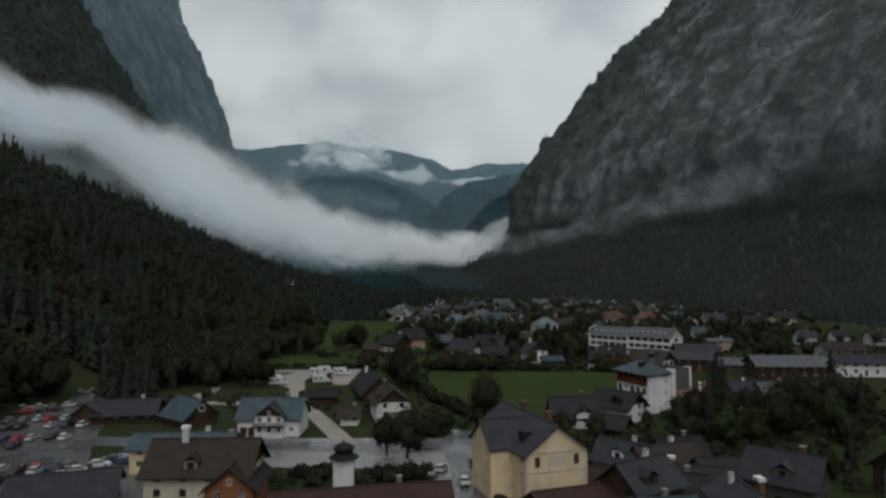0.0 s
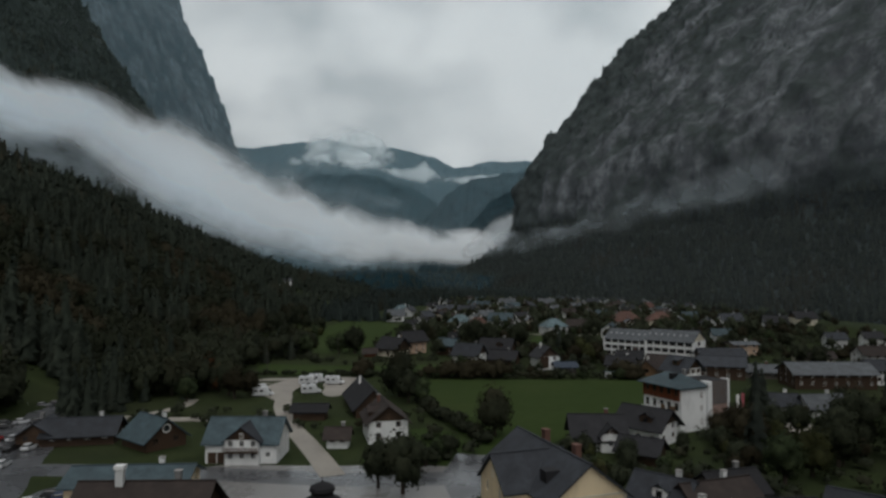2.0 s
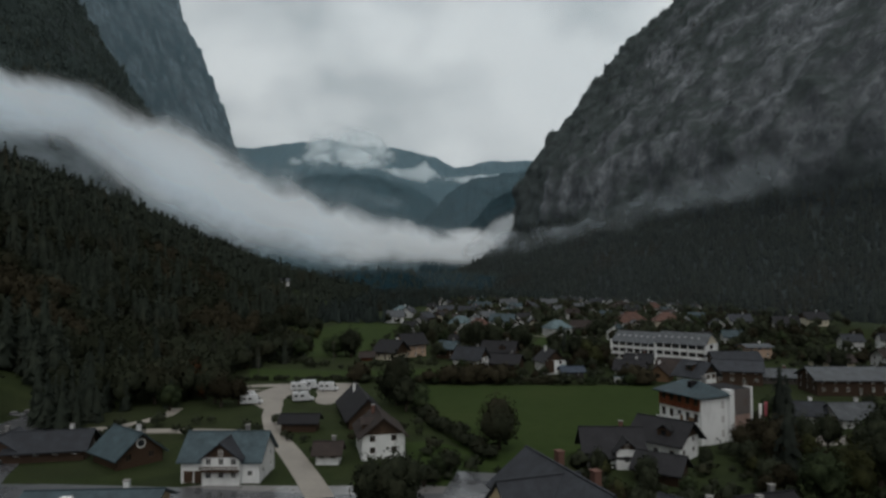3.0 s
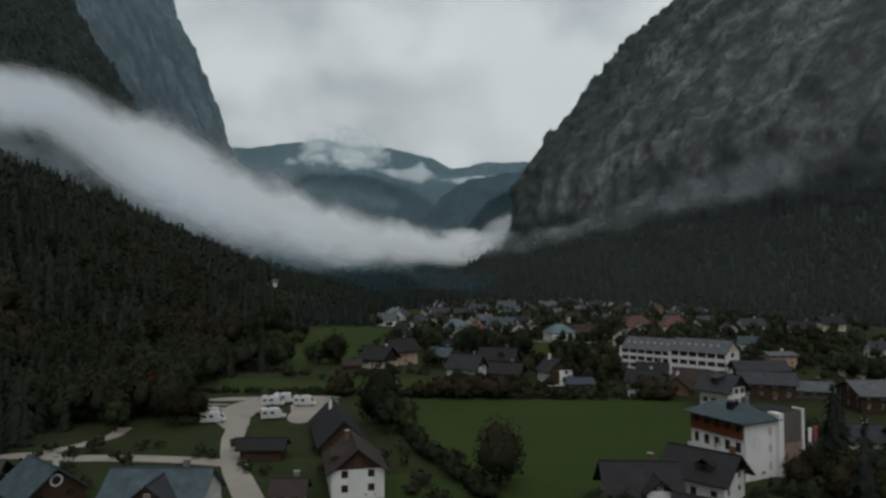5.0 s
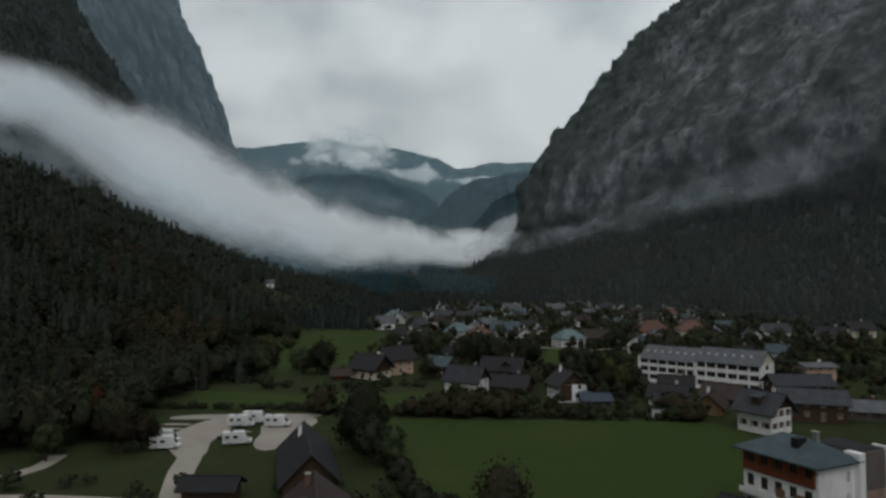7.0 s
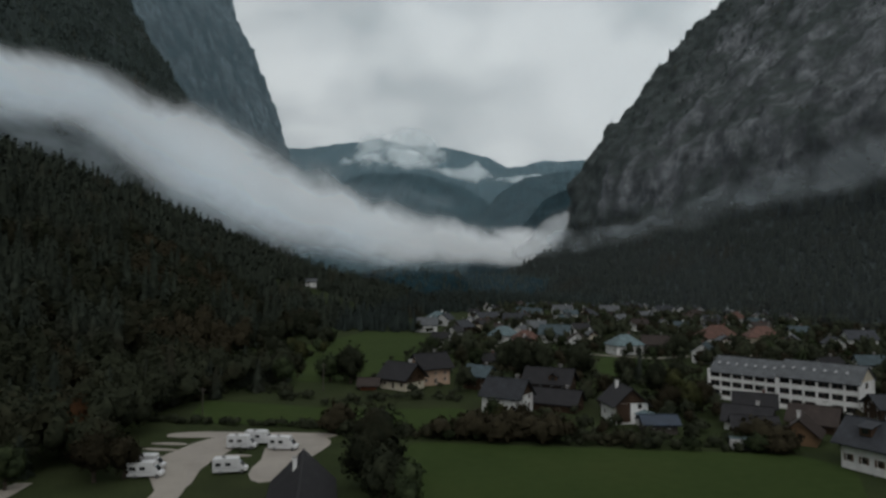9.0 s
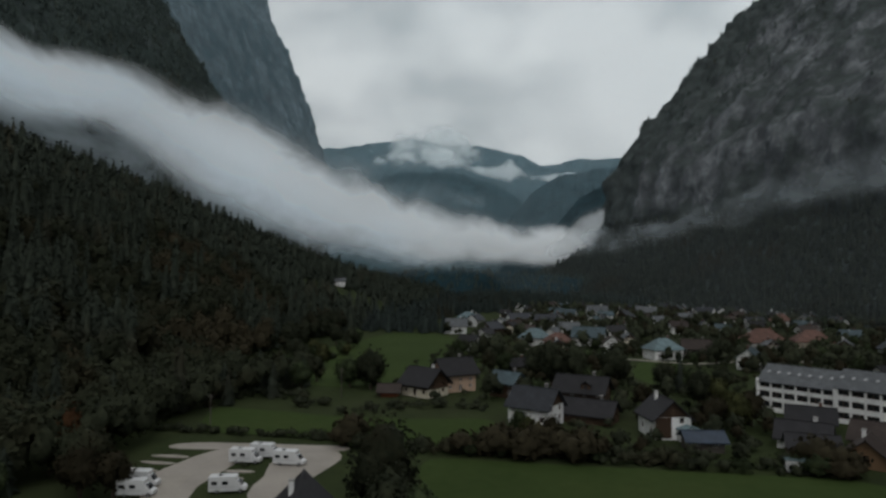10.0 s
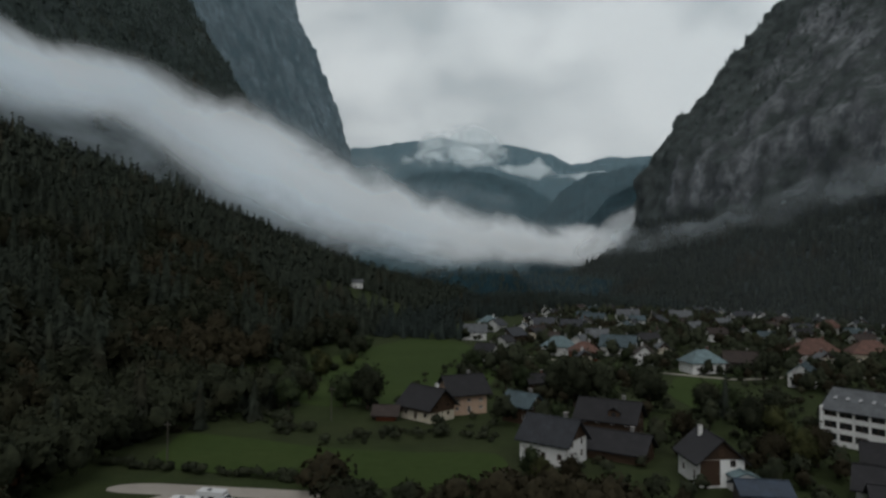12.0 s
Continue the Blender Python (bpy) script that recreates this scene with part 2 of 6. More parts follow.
def cliff_material(name, rock, dark, green, tilt=0.5, size=1.0, shoulder=False, lean=-8.0):
    """Limestone: steep leaning ribs and clefts, pale scars, and scrub on every ledge that is not too steep."""
    n = Nodes(name)
    turned = n.node("ShaderNodeMapping", Rotation=(radians(lean), 0.0, 0.0))
    n.link(n.position(), turned.inputs["Vector"])
    st = n.node("ShaderNodeMapping", Scale=(1.0 / size, 1.0 / size, 0.7 / size))
    n.link(turned.outputs["Vector"], st.inputs["Vector"])
    bed = st.outputs["Vector"]
    ribs, fine = n.noise(0.024, 8, 0.62, bed, 0.15), n.noise(0.060, 10, 0.76, bed, 0.1)
    scar = n.noise(0.12, 6, 0.62, bed, 0.5)
    blot = n.noise(0.011 / size, 7, 0.62, None, 0.3)
    col = n.ramp(ribs, (0.36, shade(rock, 0.62)), (0.5, rock), (0.64, shade(rock, 1.28)))
    col = n.mix(0.75, col, n.ramp(fine, (0.34, (0.38, 0.38, 0.40)), (0.50, (0.95, 0.95, 0.95)), (0.66, (1.75, 1.75, 1.73))), "MULTIPLY")
    col = n.mix(n.grey(scar, 0.60, 0.72, 0.0, 0.45), col, shade(rock, 2.1))
    col = n.mix(n.grey(n.math("ABSOLUTE", n.math("SUBTRACT", fine, 0.47), 0.0), 0.0, 0.03, 0.55, 0.0), col, dark)
    up = n.node("ShaderNodeSeparateXYZ", Vector=n.node("ShaderNodeNewGeometry").outputs["Normal"]).outputs["Z"]
    veg = n.math("ADD", n.math("MULTIPLY", up, 0.7), n.math("MULTIPLY", n.math("SUBTRACT", blot, 0.5), 3.0))
    veg = n.math("ADD", veg, n.math("MULTIPLY", n.math("SUBTRACT", fine, 0.5), 1.6))
    veg = n.math("ADD", veg, n.math("MULTIPLY", n.math("SUBTRACT", ribs, 0.5), -1.6))
    if shoulder:
        p = n.node("ShaderNodeSeparateXYZ", Vector=n.position())
        w = n.math("ADD", n.math("MULTIPLY", p.outputs["X"], -0.48), n.math("MULTIPLY", p.outputs["Y"], 0.88))
        veg = n.math("ADD", veg, n.grey(p.outputs["Z"], 150.0, 95.0, 0.0, 1.6))
        veg = n.math("ADD", veg, n.grey(w, 1060.0, 1150.0, 0.0, 1.5))
    gcol = n.ramp(fine, (0.34, shade(green, 0.65)), (0.5, green), (0.66, shade(green, 1.5)))
    col = n.mix(n.grey(veg, tilt - 0.30, tilt + 0.30), col, gcol)
    return n.finish(col, 0.95, n.math("ADD", ribs, n.math("MULTIPLY", fine, 0.6)), 0.8, 6.0 * size, spec=0.06)


M["ground"], M["meadow"] = ground_material(), meadow_material()
M["asphalt"] = paving("wet_asphalt", (0.085, 0.088, 0.095), 0.45, 0.3)
M["paving"] = paving("wet_paving", (0.20, 0.195, 0.19), 0.42, 0.25)
M["gravel"] = paving("pale_gravel", (0.29, 0.265, 0.235), 0.8)
M["path"] = paving("pale_path", (0.30, 0.275, 0.24), 0.75)
M["rock"] = cliff_material("limestone_cliff", (0.155, 0.167, 0.180), (0.034, 0.040, 0.045), (0.052, 0.063, 0.062), 0.36, 0.9, True)
M["rock_left"] = cliff_material("wooded_cliff", (0.085, 0.100, 0.104), (0.026, 0.034, 0.036), (0.036, 0.049, 0.046), -0.15)
# far rock and woods: the blue of distance haze is put into these colours
M["rock_haze_blue"] = cliff_material("cliff_haze_blue", (0.082, 0.102, 0.116), (0.020, 0.032, 0.040), (0.022, 0.038, 0.046), 0.25, 2.2, lean=-12.0)
M["wooded"] = cliff_material("wooded_ridge_haze_blue", (0.032, 0.066, 0.082), (0.010, 0.023, 0.030), (0.015, 0.038, 0.048), 0.0, 3.0)


def vapour(name, body, ragged, tint=(0.57, 0.59, 0.605), size=1.0, soft=0.45, detail=4.0, under=0.15, patchy=0.3):
    """Cloud: scatters light forwards and back alike; frays and thins towards the bank's rim, which the UVs give."""
    n = Nodes(name)
    uv = n.node("ShaderNodeSeparateXYZ", Vector=n.node("ShaderNodeUVMap").outputs["UV"])
    v = n.math("ABSOLUTE", n.math("SUBTRACT", n.math("MULTIPLY", uv.outputs["Y"], 2.0), 1.0), 0.0)
    u = n.math("ABSOLUTE", n.math("SUBTRACT", n.math("MULTIPLY", uv.outputs["X"], 2.0), 1.0), 0.0)
    st = n.node("ShaderNodeMapping", Scale=(0.012 / size, 0.006 / size, 0.014 / size))
    n.link(n.position(), st.inputs["Vector"])
    puff = n.noise(1.0, detail, 0.55, st.outputs["Vector"], 0.4)
    drift = n.noise(0.4, 2, 0.5, st.outputs["Vector"], 0.3)
    edge = n.math("ADD", v, n.math("MULTIPLY", n.math("SUBTRACT", puff, 0.5), ragged))
    edge = n.math("ADD", edge, n.math("MULTIPLY", n.math("SUBTRACT", drift, 0.5), ragged))

    def fade(value, a, b, top=1.0):
        m = n.node("ShaderNodeMapRange")
        m.interpolation_type = "SMOOTHERSTEP"
        m.inputs["From Min"].default_value, m.inputs["From Max"].default_value = a, b
        m.inputs["To Min"].default_value, m.inputs["To Max"].default_value = 0.0, top
        n.link(value, m.inputs["Value"])
        return m.outputs["Result"]

    alpha = n.math("MULTIPLY", fade(edge, 1.0, 1.0 - soft, body), n.math("MULTIPLY", fade(v, 1.0, 0.7), n.math("MULTIPLY", fade(uv.outputs["Y"], 0.0, under), fade(u, 1.0, 0.72))))
    alpha = n.math("MULTIPLY", alpha, n.grey(puff, 0.62, 0.38, 1.0 - patchy, 1.0))
    front = n.node("ShaderNodeBsdfDiffuse", Color=(*tint, 1))
    back = n.node("ShaderNodeBsdfTranslucent", Color=(*tint, 1))
    d = n.node("ShaderNodeAddShader")
    n.link(front.outputs[0], d.inputs[0])
    n.link(back.outputs[0], d.inputs[1])
    tr = n.node("ShaderNodeBsdfTransparent")
    m = n.node("ShaderNodeMixShader", Fac=alpha)
    n.link(tr.outputs[0], m.inputs[1])
    n.link(d.outputs[0], m.inputs[2])
    n.link(m.outputs[0], n.out.inputs["Surface"])
    return n.mat


M["fog"], M["wisp"] = vapour("fog", 0.97, 0.9, (0.575, 0.595, 0.61), soft=0.85, detail=4.0, under=0.5, patchy=0.15), vapour("thin_fog", 0.42, 1.7, (0.50, 0.56, 0.60), 0.7, 1.0, 5.0, 0.4, 0.7)
M["fringe"] = vapour("fog_underside", 0.62, 1.8, (0.46, 0.53, 0.58), 0.8, 1.0, 5.0, 0.5, 0.6)
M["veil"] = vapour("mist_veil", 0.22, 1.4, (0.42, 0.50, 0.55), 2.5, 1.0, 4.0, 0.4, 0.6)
# air: faint tinted sheet that lifts the darks as distance haze would
M["air"] = vapour("haze_sheet", 0.06, 0.5, (0.42, 0.50, 0.55), 4.0, 0.9, 3.0, 0.4, 0.4)
M["plume"] = vapour("rising_fog", 0.72, 1.1, (0.57, 0.60, 0.62), 0.7, 1.0, 3.0, 0.3, 0.4)
# mist: sheet tinted blue to stand for haze over distance
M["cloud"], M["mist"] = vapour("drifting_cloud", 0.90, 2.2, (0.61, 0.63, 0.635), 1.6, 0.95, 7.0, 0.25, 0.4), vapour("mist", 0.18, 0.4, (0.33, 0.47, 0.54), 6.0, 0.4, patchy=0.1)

# ---------------------------------------------------------------- number helpers


def hash3(i, j, k, seed):
    h = (i * 374761393 + j * 668265263 + k * 2147483647 + seed * 1274126177) & 0xFFFFFFFF
    h = ((h ^ (h >> 13)) * 1274126177) & 0xFFFFFFFF
    return ((h ^ (h >> 16)) & 0xFFFF) / 65535.0


def value_noise(p, seed=0):
    """Smooth noise from 0 to 1 at the rows of p."""
    f = np.floor(p).astype(np.int64)
    r = p - f
    r = r * r * (3 - 2 * r)
    total = np.zeros(len(p))
    for a in (0, 1):
        for b in (0, 1):
            for c in (0, 1):
                w = (r[:, 0] if a else 1 - r[:, 0]) * (r[:, 1] if b else 1 - r[:, 1]) * (r[:, 2] if c else 1 - r[:, 2])
                total += w * hash3(f[:, 0] + a, f[:, 1] + b, f[:, 2] + c, seed)
    return total


def fbm(p, octaves=5, seed=0, gain=0.5, ridged=False):
    total, amp, norm = np.zeros(len(p)), 1.0, 0.0
    for o in range(octaves):
        v = value_noise(p * 2.03 ** o + 17.3 * o, seed + o)
        v = 1 - np.abs(2 * v - 1) if ridged else v
        total += amp * v
        norm += amp
        amp *= gain
    return total / norm


def link_mesh(name, verts, faces, material, parent=None, smooth=False, uvs=None):
    me = bpy.data.meshes.new(name)
    me.from_pydata([tuple(v) for v in verts] if not isinstance(verts, np.ndarray) else verts.tolist(), [], faces if isinstance(faces, list) else faces.tolist())
    if uvs is not None:
        layer = me.uv_layers.new()
        idx = np.empty(len(me.loops), dtype=np.int32)
        me.loops.foreach_get("vertex_index", idx)
        layer.data.foreach_set("uv", np.asarray(uvs, dtype=np.float32)[idx].ravel())
    me.materials.append(material)
    if smooth:
        me.polygons.foreach_set("use_smooth", np.ones(len(me.polygons), dtype=bool))
    me.update()
    ob = new(name, me)
    ob.parent = parent
    return ob


def part(name, bm, material, parent, label=""):
    me = bpy.data.meshes.new(name)
    bm.normal_update()
    bm.to_mesh(me)
    bm.free()
    me.materials.append(material)
    ob = new(name, me)
    ob.parent = parent
    if label:
        ob["label"] = label
    return ob


def grid_faces(nu, nv):
    i = np.arange(nu - 1)[:, None] * nv + np.arange(nv - 1)[None, :]
    return np.stack([i, i + nv, i + nv + 1, i + 1], -1).reshape(-1, 4)


def box(bm, x0, x1, y0, y1, z0, z1, bevel=0.0):
    m = Matrix.Translation(((x0 + x1) / 2, (y0 + y1) / 2, (z0 + z1) / 2)) @ Matrix.Diagonal((x1 - x0, y1 - y0, z1 - z0, 1))
    made = bmesh.ops.create_cube(bm, size=1, matrix=m)["verts"]
    if bevel:
        edges = list({e for v in made for e in v.link_edges})
        bmesh.ops.bevel(bm, geom=edges, offset=bevel, segments=2, affect="EDGES")
    return bm


def boxes(*dims, bevel=0.0):
    bm = bmesh.new()
    for d in dims:
        box(bm, *d, bevel=bevel)
    return bm


# ---------------------------------------------------------------- the valley floor and its slopes
Y_STOPS = [-3000, 0, 170, 400, 770, 1000, 1300, 1800, 5000]
FOOT_X = [-150, -145, -132, -138, -165, -200, -250, -330, -330]
CREST_Z = [125, 125, 122, 118, 74, 42, 6, 0, 0]


def ground_z(x, y):
    x, y = np.asarray(x, float), np.asarray(y, float)
    foot, crest = np.interp(y, Y_STOPS, FOOT_X), np.interp(y, Y_STOPS, CREST_Z)
    s = np.maximum(0, (foot - x) / 200.0)
    z = crest * np.where(s < 1, s ** 1.15, 1 + 0.25 * (s - 1))
    lump = fbm(np.stack([x / 45, y / 45, 0 * x], -1), 4, 5) - 0.5
    return z + lump * 14 * np.clip(s * 2, 0, 1)


def make_ground():
    xs = np.concatenate([np.linspace(-4800, -700, 22), np.linspace(-660, -150, 90), np.linspace(-140, 320, 70), np.linspace(360, 4800, 24)])
    ys = np.concatenate([np.linspace(-3000, -100, 16), np.linspace(-60, 900, 170), np.linspace(920, 1700, 50), np.linspace(1800, 4850, 22)])
    gx, gy = np.meshgrid(xs, ys, indexing="ij")
    z = ground_z(gx.ravel(), gy.ravel())
    ob = link_mesh("ground", np.stack([gx.ravel(), gy.ravel(), z], -1), grid_faces(len(xs), len(ys)), M["ground"], smooth=True)
    tagged(ob, "grassy valley floor rising into wooded slopes", "ground", kind="structure")


make_ground()


def massif(name, foot, profile, material, label, amp, seed, step_u, step_v, cell=60.0, lean=-8.0):
    """A mountain swept along its foot line. foot: x, y, the inward direction and the share of the full height; profile: inward run and height."""
    foot = np.array(foot, float)
    seg = np.r_[0, np.cumsum(np.hypot(*np.diff(foot[:, :2], axis=0).T))]
    nu = int(seg[-1] / step_u)
    u = np.linspace(0, seg[-1], nu)
    line = np.stack([np.interp(u, seg, foot[:, 0]), np.interp(u, seg, foot[:, 1])], -1)
    nrm = np.stack([np.interp(u, seg, foot[:, 2]), np.interp(u, seg, foot[:, 3])], -1)
    nrm /= np.linalg.norm(nrm, axis=1)[:, None]
    scale = np.interp(u, seg, foot[:, 4])
    pv, pz = np.array(profile, float).T
    arc = np.r_[0, np.cumsum(np.hypot(np.diff(pv), np.diff(pz)))]
    nv = int(arc[-1] / step_v)
    a = np.linspace(0, arc[-1], nv)
    v, z = np.interp(a, arc, pv), np.interp(a, arc, pz)
    dv, dz = np.gradient(v), np.gradient(z)
    ln = np.hypot(dv, dz)
    out_h, out_z = -dz / ln, dv / ln
    P = np.empty((nu, nv, 3))
    P[:, :, :2] = line[:, None] + nrm[:, None] * v[None, :, None]
    P[:, :, 2] = z[None] * scale[:, None]
    flat = P.reshape(-1, 3)
    big = fbm(flat / np.array([cell * 2.4, cell * 3, cell * 3.4]), 3, seed) - 0.5
    ca, sa = math.cos(radians(lean)), math.sin(radians(lean))
    tilted = np.stack([flat[:, 0], flat[:, 1] * ca - flat[:, 2] * sa, flat[:, 1] * sa + flat[:, 2] * ca], -1)
    rib = fbm(tilted / np.array([cell * 0.6, cell * 0.6, cell * 1.5]), 5, seed + 9, 0.55, True) - 0.5
    crag = fbm(flat / (cell * 0.28), 4, seed + 21, 0.6) - 0.5
    high = np.clip(flat[:, 2] / 120.0, 0.06, 1)
    d = big * 2.0 + rib * 1.2 + crag * 1.3
    d = ((d - d.mean()) * amp * high).reshape(nu, nv)
    P[:, :, :2] += nrm[:, None] * (d * out_h[None])[:, :, None]
    P[:, :, 2] += d * out_z[None]
    P[:, 0, 2] = -15
    ob = link_mesh(name, P.reshape(-1, 3), grid_faces(nu, nv), material, smooth=True)
    tagged(ob, label, "mountain", kind="structure")
    return P


# ---------------------------------------------------------------- mountains
RIGHT = massif(
    "mountain_east", [(400, 2200, 0.88, 0.48, 0.1), (10, 1545, 0.88, 0.48, 0.8), (-149, 1266, 0.88, 0.48, 1), (60, 890, 0.88, 0.46, 1), (250, 560, 0.92, 0.36, 1), (325, 250, 1, 0.15, 1),
                      (350, -200, 1, 0, 1), (300, -900, 1, -0.1, 1)],
    [(0, -2), (172, 97), (172, 142), (177, 193), (191, 223), (238, 283), (299, 341), (378, 426), (454, 515), (533, 589), (640, 690), (900, 960)],
    M["rock"], "steep grey limestone mountain with scrub on its ledges", 22, 3, 6.0, 6.0, cell=75)
LEFT = massif(
    "mountain_west", [(-420, -900, -1, -0.35, 1), (-430, 300, -1, -0.2, 1), (-450, 800, -1, -0.1, 1), (-540, 1500, -1, -0.1, 1), (-700, 1900, -1, -0.1, 0.6), (-900, 2500, -1, -0.1, 0.1)],
    [(0, 0), (60, 120), (198, 317), (284, 422), (357, 527), (450, 673), (570, 846), (760, 1100)],
    M["rock_left"], "dark wooded mountainside above the fog", 22, 31, 10.0, 9.0, cell=70)
massif(
    "cliff_far", [(-900, 1000, -1, -0.5, 1), (-1000, 2000, -1, -0.25, 1), (-1090, 3010, -1, -0.1, 1), (-1250, 3400, -1, -0.1, 0.7), (-1500, 4200, -1, -0.1, 0.2)],
    [(0, 0), (96, 439), (123, 544), (163, 676), (230, 861), (310, 1060), (390, 1180), (431, 1314), (520, 1600)],
    M["rock_haze_blue"], "sheer rock cliff coloured blue-grey for haze", 30, 47, 12.0, 11.0, cell=110)


def far_ridge(name, line, label, seed, amp):
    """A wooded ridge: crest line, a slope down towards the valley and one behind."""
    line = np.array(line, float)
    seg = np.r_[0, np.cumsum(np.hypot(*np.diff(line[:, :2], axis=0).T))]
    nu, nv = 420, 60
    u = np.linspace(0, seg[-1], nu)
    c = np.stack([np.interp(u, seg, line[:, k]) for k in range(3)], -1)
    kern = np.hanning(15)
    kern /= kern.sum()
    pad = np.pad(c, ((7, 7), (0, 0)), mode="edge")
    c = np.stack([np.convolve(pad[:, k], kern, "valid") for k in range(3)], -1)
    c[:, 2] += (fbm(np.stack([c[:, 0] / 55, c[:, 1] / 55, 0 * c[:, 0]], -1), 5, seed + 3, 0.6) - 0.5) * amp * 0.55
    v = np.linspace(-1, 0.35, nv)
    P = np.empty((nu, nv, 3))
    P[:, :, 0] = c[:, None, 0]
    P[:, :, 1] = c[:, None, 1] + v[None] * c[:, None, 2] * 1.3
    P[:, :, 2] = c[:, None, 2] * (1 - np.abs(v)[None] ** 1.15)
    flat = P.reshape(-1, 3)
    d = (fbm(flat / np.array([130, 130, 200]), 5, seed, 0.55, True) - 0.6) * amp
    P[:, :, 1] -= d.reshape(nu, nv) * 0.8
    P[:, :, 2] += d.reshape(nu, nv) * 0.5 * (np.abs(v)[None] > 0.03)
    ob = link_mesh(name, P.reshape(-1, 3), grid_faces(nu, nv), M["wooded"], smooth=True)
    tagged(ob, label, "mountain", kind="structure")


far_ridge("ridge_farthest", [(-2300, 4150, 800), (-1632, 4230, 844), (-1378, 4230, 871), (-1127, 4230, 888), (-901, 4230, 836), (-724, 4250, 831),
                             (-472, 4280, 774), (-327, 4294, 693), (-108, 4305, 735), (300, 4306, 732)], "farthest wooded ridge under the cloud tinted blue for haze", 61, 60)
far_ridge("ridge_middle", [(-1500, 2850, 300), (-1049, 2880, 364), (-914, 2880, 442), (-821, 2890, 469), (-628, 2940, 468), (-480, 2968, 437), (-379, 2983, 386),
                           (-228, 2998, 284), (-127, 3004, 215), (100, 3004, 120)], "dark wooded hill tinted blue for haze with drifting mist", 67, 45)
far_ridge("ridge_right", [(-420, 2490, 90), (-316, 2490, 215), (-210, 2498, 328), (-126, 2504, 376), (22, 2507, 404), (260, 2507, 430)], "wooded spur tinted blue for haze", 71, 40)
far_ridge("ridge_near", [(-260, 2000, 60), (-168, 2000, 143), (-101, 2004, 177), (-50, 2006, 241), (9, 2007, 269), (200, 2007, 300)], "dark wooded spur behind the cliff", 73, 25)

VALLEY_HILL = [(-430, 1100, 16), (-340, 1100, 34), (-240, 1100, 40), (-150, 1100, 38), (-60, 1100, 33), (30, 1100, 24), (110, 1095, 10)]
far_ridge("ridge_valley", VALLEY_HILL, "low wooded rise at the valley head", 79, 8)


# ---------------------------------------------------------------- cloud in the valley


def fog_bank(name, line, material, label, bow=30, shift=(0, 0, 0), swell=1.0):
    """A bank that follows a line of places, each with its half height."""
    line = np.array(line, float)
    n, nv = 90, 17
    t = np.linspace(0, len(line) - 1, n)
    c = np.stack([np.interp(t, np.arange(len(line)), line[:, k]) for k in range(4)], -1)
    kern = np.hanning(13)
    kern /= kern.sum()
    pad = np.pad(c, ((6, 6), (0, 0)), mode="reflect", reflect_type="odd")
    c = np.stack([np.convolve(pad[:, k], kern, "valid") for k in range(4)], -1)
    tan = np.gradient(c[:, :2], axis=0)
    tan /= np.linalg.norm(tan, axis=1)[:, None]
    side = np.stack([tan[:, 1], -tan[:, 0]], -1)
    v = np.linspace(-1, 1, nv)
    P = np.empty((n, nv, 3))
    P[:, :, :2] = c[:, None, :2] + side[:, None] * (bow * (1 - v[None] ** 2))[:, :, None]
    P[:, :, 2] = c[:, None, 2] + v[None] * c[:, None, 3] * swell
    P += np.array(shift)
    flat = P.reshape(-1, 3)
    P[:, :, 2] += ((fbm(flat / 90, 3, 91) - 0.5) * 26).reshape(n, nv)
    uv = np.stack(np.meshgrid(np.linspace(0, 1, n), (v + 1) / 2, indexing="ij"), -1).reshape(-1, 2)
    ob = link_mesh(name, P.reshape(-1, 3), grid_faces(n, nv), material, smooth=True, uvs=uv)
    ob.visible_shadow = False
    tagged(ob, label, "fog", kind="structure")


BANK = [(-380, 250, 216, 34), (-384, 380, 195, 32), (-387, 490, 170, 26), (-411, 633, 184, 29), (-413, 805, 165, 64), (-373, 988, 132, 70),
        (-284, 1152, 95, 56), (-150, 1278, 80, 40), (-44, 1326, 84, 34), (30, 1340, 96, 24)]
for back, lift, full in ((-14, 0, 1.32), (8, 1, 1.24), (30, 2, 1.16)):
    fog_bank("fog_bank", [(x - back * 0.8, y + back, z + lift, h) for x, y, z, h in BANK], M["fog"], "thick white fog bank lying along the wooded slope", 5, swell=full)
fog_bank("fog_fringe", [(-382, 377, 170, 26), (-385, 487, 154, 22), (-409, 630, 158, 42), (-411, 802, 124, 46), (-371, 985, 86, 36), (-282, 1149, 58, 18), (-215, 1214, 50, 8)], M["fringe"],
         "thin ragged underside of the fog", 4, swell=1.5)
fog_bank("fog_plume", [(-84, 1204, 66, 14), (-52, 1200, 76, 24), (-30, 1198, 92, 32), (-12, 1196, 110, 36), (4, 1194, 124, 28), (16, 1192, 134, 10)], M["plume"],
         "white wisp of fog rising at the cliff foot", 4, swell=1.15)
fog_bank("fog_wisp", [(-60, 1240, 80, 18), (20, 1160, 88, 15), (110, 1020, 96, 13), (160, 900, 106, 16), (190, 800, 116, 20), (222, 700, 124, 16), (256, 600, 126, 10)], M["wisp"],
         "thin wisp of fog along the cliff foot", 8, swell=1.6)
fog_bank("cloud_puff", [(-1200, 3550, 615, 24), (-1110, 3560, 645, 70), (-1030, 3580, 690, 110), (-950, 3590, 705, 125), (-860, 3590, 705, 125), (-770, 3610, 695, 105), (-690, 3640, 685, 80), (-570, 3660, 640, 24)], M["cloud"],
         "white cloud puff between the ridges", 30, swell=1.3)
